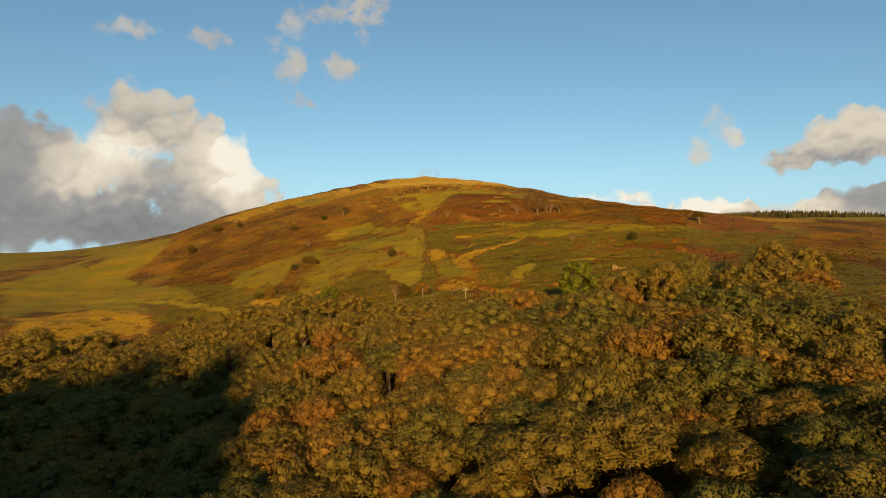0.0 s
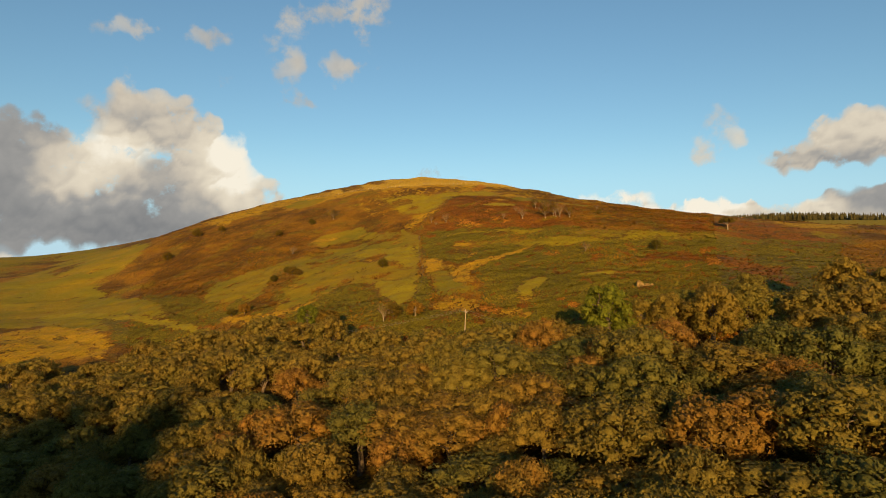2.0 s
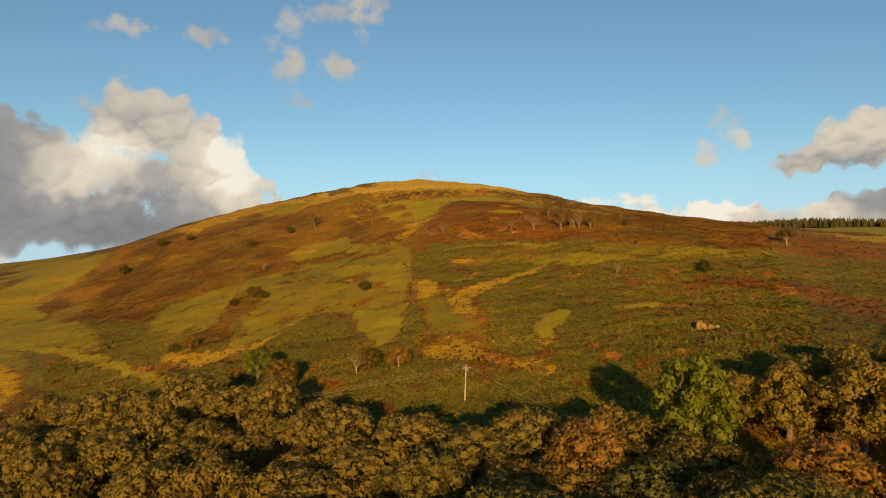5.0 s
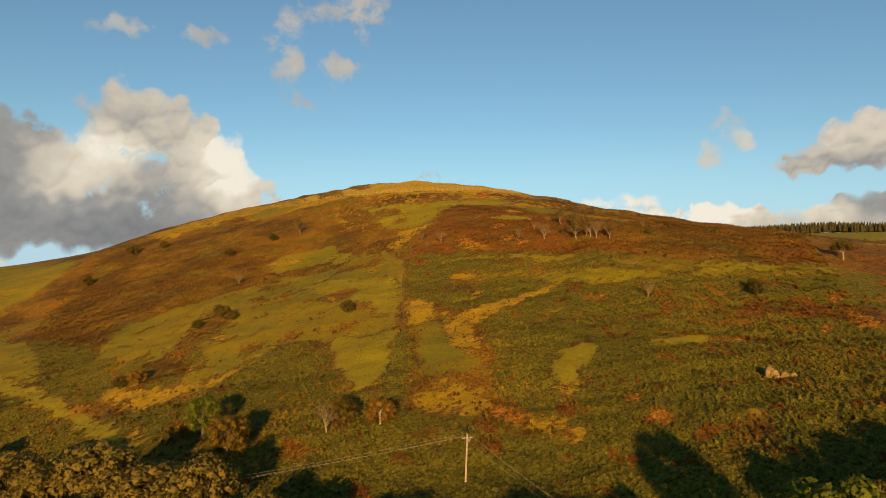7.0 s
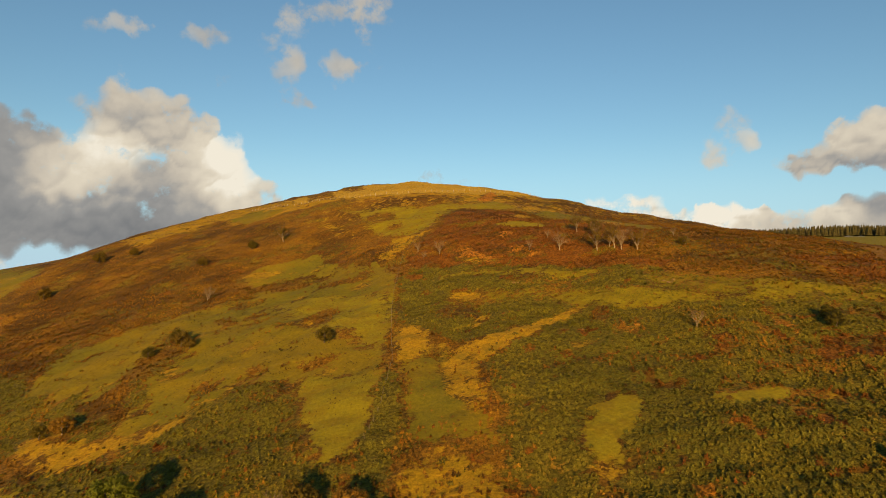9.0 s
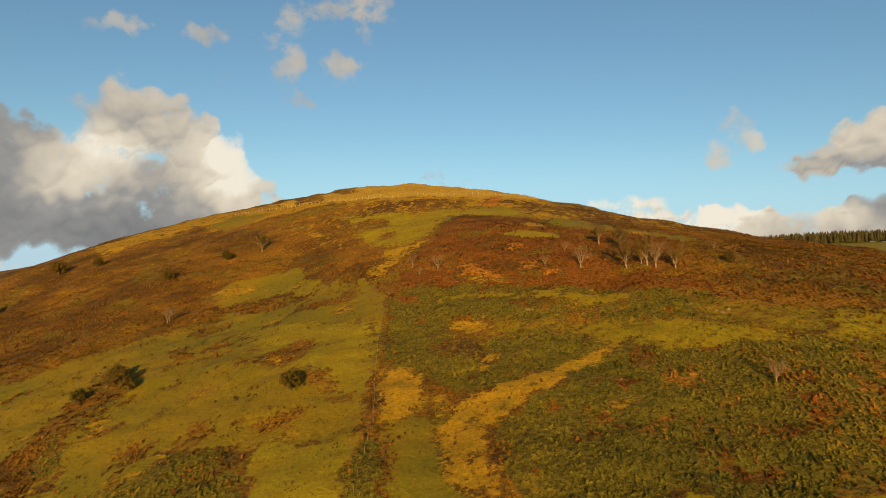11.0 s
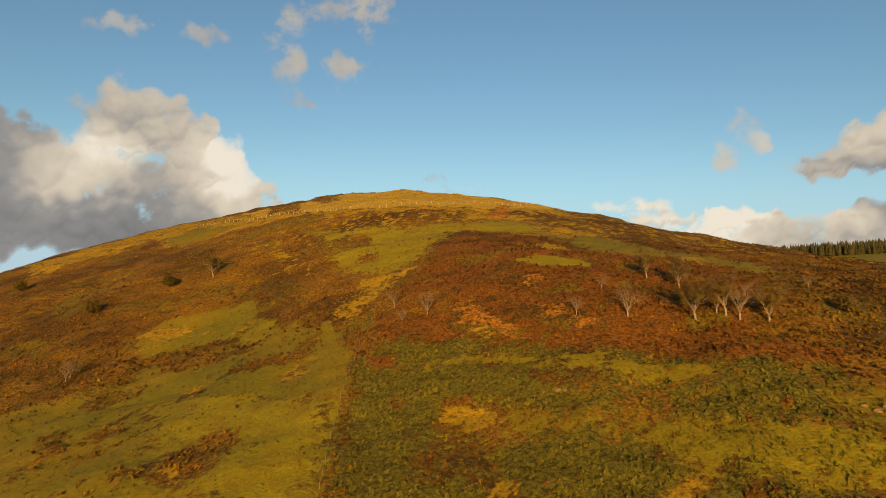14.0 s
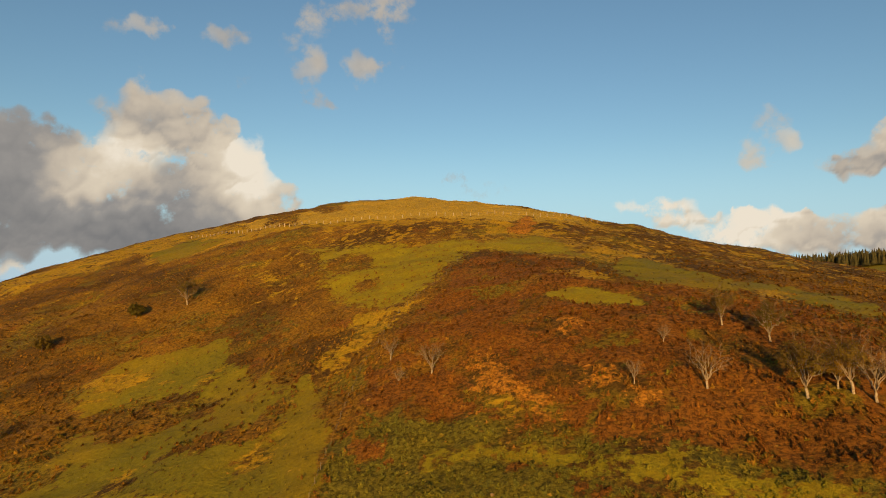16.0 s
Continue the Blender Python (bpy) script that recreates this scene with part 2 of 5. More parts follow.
def spline_weights(knots, at):
    """Weights of a natural cubic spline through values at the knots, for each place."""
    k = np.array(knots, float)
    n, h = len(k), np.diff(k)
    a, b = np.zeros((n, n)), np.zeros((n, n))
    a[0, 0] = a[-1, -1] = 1
    for i in range(1, n - 1):
        a[i, i - 1:i + 2] = h[i - 1], 2 * (h[i - 1] + h[i]), h[i]
        b[i, i - 1:i + 2] = 6 / h[i - 1], -6 / h[i - 1] - 6 / h[i], 6 / h[i]
    s, at, eye = np.linalg.solve(a, b), np.clip(at, k[0], k[-1]), np.eye(n)
    i = np.clip(np.searchsorted(k, at) - 1, 0, n - 2)
    hh = h[i]
    p = (k[i + 1] - at) / hh
    q = 1 - p
    return p[:, None] * eye[i] + q[:, None] * eye[i + 1] + ((p ** 3 - p)[:, None] * s[i] + (q ** 3 - q)[:, None] * s[i + 1]) * (hh ** 2)[:, None] / 6


def smooth(x, low, high):
    u = np.clip((x - low) / (high - low), 0, 1)
    return u * u * (3 - 2 * u)


WAVE_SETS = {}


def ripple(x, y, size, seed):
    """Smooth random relief of about unit height, with swells about size metres long."""
    if (size, seed) not in WAVE_SETS:
        r = np.random.RandomState(seed)
        turn, phase, f = r.uniform(0, 2 * np.pi, 9), r.uniform(0, 2 * np.pi, 9), 2 * np.pi / size * r.uniform(0.6, 1.6, 9)
        WAVE_SETS[size, seed] = turn, phase, f
    turn, phase, f = WAVE_SETS[size, seed]
    return sum(np.sin((x * math.cos(a) + y * math.sin(a)) * k + p) for a, p, k in zip(turn, phase, f)) / 3.2


HEIGHTS = np.array([SECTIONS[k] for k in SECTIONS])


def land(x, y):
    """Height of the ground at places x, y (arrays)."""
    x, y = np.atleast_1d(np.asarray(x, float)), np.atleast_1d(np.asarray(y, float))
    z = np.einsum("ij,jk,ik->i", spline_weights(tuple(SECTIONS), y), HEIGHTS, spline_weights(ACROSS, x))
    away = np.hypot(np.maximum(np.maximum(ACROSS[0] - x, x - ACROSS[-1]), 0), np.maximum(np.maximum(-60 - y, y - 900), 0))
    far = 72 + 34 * ripple(x, y, 2600, 3) + 14 * ripple(x, y, 900, 5)
    z = z + (far - z) * smooth(away, 0, 1100)
    # unseen ridge behind the camera, added to shade the lower left wood
    z = z + (84 + 9 * smooth(-x, 0, 110) + 4 * ripple(x, y, 40, 14) + 4 * ripple(x, y, 15, 15) + 4 * ripple(x, y, 8, 16)) * np.exp(-((y + 215) / 75) ** 2) * smooth(-x, -45, 85)
    z = z + 0.55 * ripple(x, y, 34, 11) + 0.28 * ripple(x, y, 11, 12) + 0.10 * ripple(x, y, 4.5, 13)
    return z


def ground_at(x, y):
    return float(land(x, y)[0])


# ---------------------------------------------------------------- what grows where
PATCHES = []


def cover(kind, *outline):
    PATCHES.append((kind, np.array(outline, float)))


cover("scrub", (147, 248), (174, 247), (52, 75), (69, 108))
cover("grass", (-320, 454), (-320, 528), (-215, 432), (-144, 353), (-184, 352), (-232, 357), (-221, 315))
cover("scrub", (-171, 370), (-108, 336), (-61, 310), (4, 258), (29, 247), (68, 260), (118, 284), (61, 203), (-90, 257))
cover("heath", (-75, 305), (-51, 290), (-44, 273), (-61, 282))
cover("heath", (-338, 548), (-405, 658), (-382, 670), (-310, 551), (-310, 519))
cover("grass", (-311, 510), (-316, 553), (-376, 679), (-347, 676), (-230, 534), (-219, 486), (-225, 464), (-223, 443), (-196, 414), (-154, 387), (-114, 350), (-106, 333), (-148, 352), (-183, 376), (-225, 389))
cover("heath", (-160, 306), (-176, 320), (-178, 329), (-148, 315), (-134, 300), (-146, 296))
cover("heath", (-297, 513), (-308, 569), (-283, 535), (-266, 477))
cover("grass", (-232, 399), (-176, 369), (-110, 325), (-104, 312), (-153, 332), (-190, 340))
cover("tawny", (-227, 334), (-199, 344), (-173, 336), (-151, 304), (-168, 291), (-188, 269))
cover("track", (-224, 388), (-208, 389), (-181, 374), (-151, 353), (-132, 341), (-110, 325), (-104, 317), (-116, 322), (-142, 341), (-173, 360), (-211, 369))
cover("tawny", (-197, 349), (-165, 339), (-145, 318), (-139, 298), (-160, 298))
cover("scrub", (-173, 360), (-146, 344), (-123, 327), (-106, 316), (-97, 295), (-122, 304), (-145, 318))
cover("grass", (-121, 355), (-127, 389), (-110, 390), (-97, 385), (-86, 345), (-91, 337), (-104, 346), (-111, 343))
cover("tawny", (-105, 323), (-84, 317), (-67, 313), (-57, 304), (-71, 305), (-82, 299), (-99, 311))
cover("tawny", (-146, 586), (-123, 588), (-81, 564), (-61, 550), (-95, 546), (-123, 551))
cover("scrub", (23, 365), (61, 368), (104, 336), (198, 342), (100, 204), (50, 233), (41, 264), (20, 272))
cover("rust", (114, 370), (154, 378), (181, 377), (203, 350), (184, 322), (147, 326), (120, 346))
cover("rust", (102, 294), (118, 300), (128, 275), (113, 236), (107, 240), (111, 283))
cover("red", (109, 294), (113, 290), (109, 282), (105, 284))
cover("tawny", (180, 395), (210, 401), (248, 413), (217, 369), (182, 364))
cover("grass", (183, 349), (197, 351), (198, 342), (183, 331), (173, 334))
cover("scrub", (89, 227), (110, 217), (81, 177), (75, 182), (85, 210))
cover("scrub", (-178, 409), (-136, 373), (-111, 353), (-92, 335), (-73, 322), (-53, 314), (-54, 320), (-41, 316), (-29, 316), (-22, 291), (-12, 279), (-8, 270), (5, 264), (16, 254), (24, 247), (-91, 288))
cover("grass", (-118, 353), (-118, 383), (-115, 394), (-100, 406), (-85, 409), (-69, 416), (-48, 409), (-13, 378), (-10, 346), (-9, 317), (-10, 298), (-11, 284), (-16, 281), (-20, 284), (-24, 301), (-31, 318), (-41, 316), (-53, 318), (-62, 314), (-73, 315), (-75, 327), (-77, 339), (-73, 350), (-88, 362), (-92, 348), (-101, 346))
cover("meadow", (-29, 352), (-12, 347), (-9, 317), (-10, 295), (-12, 283), (-17, 283), (-24, 301), (-31, 328))
cover("scrub", (-90, 373), (-80, 376), (-74, 358), (-72, 340), (-72, 328), (-76, 329), (-84, 350))
cover("scrub", (-101, 339), (-101, 349), (-98, 350), (-91, 334), (-93, 328))
cover("scrub", (-49, 312), (-47, 324), (-41, 323), (-33, 322), (-26, 302), (-35, 308), (-43, 304))
cover("heath", (-42, 368), (-34, 372), (-28, 357), (-30, 348), (-37, 355))
cover("heath", (-61, 332), (-56, 335), (-51, 329), (-54, 322))
cover("heath", (-62, 365), (-55, 367), (-49, 360), (-56, 357))
cover("tawny", (-104, 330), (-80, 318), (-67, 316), (-53, 314), (-60, 310), (-72, 310), (-78, 305), (-91, 311))
cover("heath", (-107, 323), (-93, 317), (-80, 300), (-92, 307))
cover("red", (-113, 325), (-103, 321), (-93, 309), (-101, 314))
cover("tawny", (-81, 291), (-74, 294), (-64, 280), (-67, 278))
cover("track", (-125, 334), (-118, 331), (-91, 305), (-74, 288), (-67, 279), (-74, 282), (-94, 302), (-118, 325))
cover("scrub", (-10, 323), (-6, 325), (-4, 302), (-4, 285), (-5, 270), (-10, 272), (-10, 286), (-10, 306))
cover("scrub", (16, 317), (41, 336), (59, 340), (90, 333), (127, 323), (62, 231), (32, 244), (25, 254), (22, 260), (17, 270), (16, 283))
cover("meadow", (43, 347), (45, 350), (70, 353), (96, 350), (113, 339), (135, 335), (131, 329), (104, 328), (74, 336), (59, 340))
cover("grass", (7, 287), (11, 295), (14, 289), (15, 283), (7, 282))
cover("grass", (-9, 346), (-3, 353), (2, 340), (1, 328), (5, 315), (10, 303), (11, 293), (6, 286), (5, 279), (-1, 290), (-3, 307), (-6, 325))
cover("tawny", (-8, 345), (-3, 351), (1, 340), (-1, 328), (-5, 326))
cover("tawny", (5, 325), (16, 333), (27, 344), (39, 352), (41, 346), (31, 336), (20, 325), (12, 319), (15, 300), (13, 291), (7, 299), (4, 315))
cover("tawny", (0, 278), (6, 281), (12, 272), (14, 266), (20, 263), (24, 256), (24, 252), (19, 255), (13, 258), (5, 262), (-2, 269), (-4, 275))
cover("red", (14, 265), (20, 262), (23, 256), (20, 255), (15, 258))
cover("meadow", (33, 289), (42, 291), (42, 285), (37, 277), (33, 270), (30, 270), (31, 279))
cover("tawny", (30, 270), (33, 270), (31, 259), (29, 253), (27, 253))
cover("tawny", (24, 255), (28, 252), (31, 249), (32, 243), (27, 246), (24, 250))
cover("meadow", (55, 286), (67, 286), (70, 284), (63, 282), (57, 282))
cover("red", (43, 251), (48, 250), (48, 246), (43, 244))
cover("tawny", (58, 245), (63, 245), (60, 240), (57, 241))
cover("red", (35, 323), (40, 325), (40, 317), (36, 318))
cover("red", (46, 320), (53, 317), (50, 313))
cover("rust", (64, 317), (71, 308), (65, 299), (62, 307))
cover("rust", (68, 297), (86, 298), (82, 292), (68, 293))
cover("red", (42, 259), (45, 259), (43, 254))
cover("red", (96, 285), (102, 288), (96, 280))
cover("red", (111, 310), (117, 309), (111, 303))
cover("red", (85, 323), (89, 318), (85, 312))
cover("tawny", (73, 285), (78, 283), (75, 278))
cover("rust", (9, 276), (12, 276), (12, 273), (9, 273))
cover("rust", (28, 260), (33, 262), (31, 255), (28, 255))
cover("rust", (89, 310), (107, 308), (108, 297), (103, 290), (95, 295), (87, 298))
cover("rust", (57, 240), (61, 240), (59, 235), (56, 235))
cover("rust", (49, 242), (51, 240), (49, 238), (48, 239))
cover("rust", (9, 257), (14, 256), (15, 253), (11, 253))
cover("scrub", (-103, 430), (-94, 441), (-77, 433), (-68, 411), (-75, 407), (-91, 410), (-110, 411), (-116, 409), (-136, 424), (-150, 443), (-121, 429))
cover("heath", (-75, 407), (-64, 408), (-63, 404), (-70, 397))
cover("grass", (-113, 391), (-102, 398), (-89, 400), (-74, 395), (-61, 402), (-63, 412), (-84, 436), (-74, 451), (-54, 451), (-33, 430), (-22, 410), (-13, 395), (-10, 374), (-10, 353), (-10, 342), (-9, 317), (-74, 337))
cover("meadow", (-62, 403), (-48, 401), (-28, 389), (-14, 379), (-11, 365), (-10, 345), (-11, 331), (-18, 341), (-24, 348), (-38, 361), (-47, 376))
cover("heath", (-62, 419), (-50, 425), (-37, 414), (-26, 413), (-23, 399), (-34, 392), (-52, 403))
cover("heath", (-42, 437), (-30, 423), (-26, 406), (-34, 406))
cover("heath", (-40, 369), (-34, 377), (-28, 371), (-30, 361), (-37, 361))
cover("tawny", (-39, 364), (-36, 366), (-33, 360), (-37, 360))
cover("heath", (-64, 386), (-60, 390), (-55, 384), (-58, 379))
cover("heath", (-75, 387), (-67, 386), (-63, 377), (-69, 378))
cover("heath", (-49, 365), (-45, 366), (-42, 362), (-47, 362))
cover("heath", (-27, 350), (-23, 349), (-20, 344), (-24, 343))
cover("heath", (-33, 332), (-26, 335), (-24, 329), (-27, 327), (-31, 328))
cover("heath", (-47, 334), (-43, 334), (-39, 328), (-46, 330))
cover("heath", (-91, 361), (-88, 368), (-91, 383), (-87, 384), (-73, 363), (-73, 353), (-73, 345), (-78, 343))
cover("tawny", (-76, 348), (-73, 350), (-67, 341), (-71, 341))
cover("heath", (-8, 317), (-10, 330), (-10, 345), (-8, 353), (-7, 341), (-7, 325), (-6, 317))
cover("scrub", (-8, 400), (5, 396), (23, 389), (43, 381), (60, 369), (76, 366), (69, 360), (58, 364), (42, 373), (22, 382), (2, 389), (-7, 388))
cover("rust", (-12, 423), (5, 410), (24, 399), (45, 387), (63, 377), (81, 374), (76, 366), (61, 370), (43, 382), (23, 390), (5, 397), (-8, 400))
cover("scrub", (-8, 388), (2, 388), (22, 377), (47, 368), (68, 357), (65, 351), (66, 347), (54, 353), (39, 363), (27, 364), (13, 370), (7, 362), (14, 359), (27, 355), (38, 351), (44, 344), (40, 342), (28, 336), (17, 330), (8, 332), (-1, 343), (-7, 352), (-9, 374))
cover("meadow", (0, 388), (22, 382), (42, 373), (58, 364), (69, 360), (68, 358), (47, 368), (22, 377), (2, 384))
cover("grass", (67, 358), (74, 359), (83, 354), (94, 349), (83, 333), (76, 335), (72, 343), (66, 347), (65, 351))
cover("meadow", (7, 370), (21, 368), (28, 362), (40, 362), (49, 355), (63, 348), (72, 343), (77, 337), (83, 332), (72, 335), (63, 338), (53, 339), (46, 339), (44, 344), (38, 353), (27, 356), (20, 359), (14, 360), (7, 361))
cover("tawny", (8, 371), (16, 369), (18, 364), (13, 362), (7, 365))
cover("tawny", (45, 345), (40, 344), (33, 341), (26, 336), (17, 331), (14, 327), (8, 323), (6, 320), (6, 316), (12, 313), (16, 319), (22, 323), (28, 329), (34, 335), (40, 340))
cover("tawny", (12, 344), (16, 351), (19, 347), (17, 343), (13, 341))
cover("tawny", (-8, 341), (-6, 348), (-1, 344), (1, 331), (-1, 323), (-5, 324), (-8, 331))
cover("scrub", (45, 339), (63, 337), (82, 332), (61, 302), (15, 313), (22, 321), (33, 334))
cover("gold", (49, 326), (54, 325), (52, 322), (47, 323))
cover("tawny", (36, 320), (42, 320), (41, 316), (36, 316))
cover("gold", (38, 312), (43, 311), (40, 307), (37, 307))
cover("gold", (48, 312), (50, 306), (46, 307))
cover("rust", (33, 328), (38, 328), (36, 325))
cover("gold", (55, 316), (58, 314), (54, 312))
cover("rust", (67, 321), (72, 320), (69, 315), (66, 317))
cover("rust", (46, 338), (50, 335), (48, 331), (44, 332))
cover("tawny", (2, 331), (6, 332), (6, 327), (3, 328))
cover("rust", (27, 314), (30, 315), (30, 313))
cover("rust", (10, 487), (21, 484), (36, 466), (44, 445), (51, 440), (60, 436), (70, 434), (79, 429), (89, 417), (61, 374), (55, 375), (49, 380), (42, 381), (31, 385), (24, 387), (16, 392), (9, 397), (2, 404), (-4, 414), (-6, 424), (-3, 441), (4, 458))
cover("scrub", (-7, 401), (4, 397), (9, 397), (7, 391), (2, 391), (-6, 396), (-8, 401))
cover("tawny", (13, 521), (34, 520), (53, 517), (66, 501), (70, 454), (53, 446), (47, 465), (36, 470), (21, 485), (11, 490))
cover("tawny", (-171, 529), (-215, 585), (-194, 584), (-197, 618), (-169, 617), (-157, 657), (-116, 627), (-62, 583), (-45, 606), (-16, 601), (14, 596), (42, 574), (60, 564), (75, 541), (56, 543), (37, 530), (24, 522), (16, 525), (1, 532), (-18, 529), (-42, 538), (-62, 548), (-85, 559), (-95, 554), (-103, 544), (-115, 542), (-146, 563), (-158, 557), (-169, 546))
cover("straw", (-116, 627), (-62, 583), (-45, 606), (-16, 601), (14, 596), (42, 574), (60, 564), (47, 541), (24, 532), (11, 537), (-10, 536), (-34, 543), (-59, 552), (-93, 580))
cover("grass", (-137, 574), (-125, 593), (-97, 564), (-100, 554), (-107, 544), (-116, 544))
cover("heath", (-155, 569), (-140, 574), (-120, 544), (-121, 531), (-135, 540))
cover("heath", (-92, 607), (-78, 613), (-63, 558), (-85, 579))
cover("heath", (-62, 583), (-56, 603), (-47, 574), (-55, 566))
cover("heath", (-55, 537), (-36, 531), (-13, 523), (3, 520), (14, 516), (15, 499), (4, 496), (-10, 505), (-27, 506), (-46, 520))
cover("heath", (34, 520), (56, 543), (68, 529), (73, 510), (53, 488), (43, 505))
cover("meadow", (-56, 526), (-35, 509), (-19, 506), (0, 498), (10, 490), (3, 466), (-3, 453), (-8, 449), (-16, 454), (-28, 467), (-35, 483), (-41, 502))
cover("heath", (-35, 501), (-24, 498), (-20, 484), (-29, 483), (-35, 491))
cover("heath", (-23, 475), (-16, 473), (-17, 466), (-22, 469))
cover("tawny", (-8, 449), (-3, 452), (1, 464), (-3, 447), (-10, 436), (-15, 426), (-15, 415), (-19, 418), (-23, 429), (-22, 444), (-17, 451))
cover("heath", (-23, 429), (-17, 423), (-9, 409), (-11, 404), (-17, 415))
cover("heath", (-23, 453), (-16, 443), (-18, 434), (-23, 434), (-27, 446))
cover("scrub", (-66, 478), (-48, 475), (-34, 457), (-32, 444), (-41, 446), (-56, 459), (-66, 462), (-73, 476))
cover("grass", (-83, 440), (-81, 452), (-69, 457), (-54, 457), (-47, 444), (-39, 428), (-28, 421), (-24, 425), (-16, 409), (-13, 397), (-10, 382), (-60, 399), (-59, 406), (-56, 419), (-69, 427))
cover("heath", (-76, 430), (-61, 435), (-52, 434), (-41, 427), (-41, 420), (-51, 419), (-60, 415))
cover("heath", (-44, 407), (-37, 408), (-28, 409), (-28, 421), (-24, 417), (-24, 404), (-31, 402), (-38, 401))
cover("heath", (-89, 425), (-96, 445), (-81, 437), (-71, 425), (-69, 408), (-75, 406))
cover("tawny", (-89, 449), (-72, 449), (-60, 440), (-66, 439), (-79, 440))
cover("meadow", (0, 502), (15, 498), (23, 506), (38, 509), (41, 488), (46, 469), (37, 473), (26, 483), (13, 489), (3, 489))
cover("red", (30, 544), (36, 555), (33, 519), (26, 512), (24, 519))
cover("grass", (50, 471), (62, 485), (67, 461), (75, 452), (90, 455), (95, 441), (97, 431), (92, 422), (84, 426), (79, 433), (71, 436), (60, 437), (52, 443), (47, 452))
cover("meadow", (27, 439), (38, 441), (46, 433), (47, 428), (37, 430), (29, 433))
cover("tawny", (31, 458), (43, 455), (44, 444), (34, 447))
cover("tawny", (73, 438), (87, 444), (79, 433), (71, 432))
cover("gold", (9, 414), (13, 413), (17, 406), (21, 400), (25, 394), (24, 391), (18, 392), (15, 396), (11, 402))
cover("tawny", (12, 402), (16, 399), (20, 393), (15, 394))
cover("gold", (29, 404), (35, 403), (35, 396), (30, 396))
cover("gold", (34, 395), (39, 396), (41, 391), (35, 391))
cover("gold", (27, 422), (34, 423), (33, 418), (28, 416))
cover("gold", (9, 399), (12, 397), (12, 391), (10, 392))
cover("scrub", (2, 398), (12, 391), (21, 388), (31, 384), (30, 382), (20, 385), (9, 388), (3, 390))
cover("gold", (15, 390), (18, 390), (18, 386), (15, 387))
cover("meadow", (2, 390), (12, 387), (24, 385), (31, 381), (37, 379), (43, 376), (52, 372), (57, 369), (56, 368), (41, 371), (35, 375), (28, 378), (20, 382), (12, 385), (4, 387))
cover("scrub", (-12, 397), (-4, 398), (2, 391), (4, 386), (12, 384), (20, 381), (28, 378), (34, 374), (39, 372), (-11, 382))


KINDS = ("scrub", "grass", "tawny", "rust", "red", "straw", "meadow")
FULL = {"meadow": 1.0, "red": 0.85, "gold": 0.62, "tawny": 0.74, "rust": 0.82, "grass": 0.96, "straw": 0.85, "heath": 0.75}    # how closely each kind covers its patch


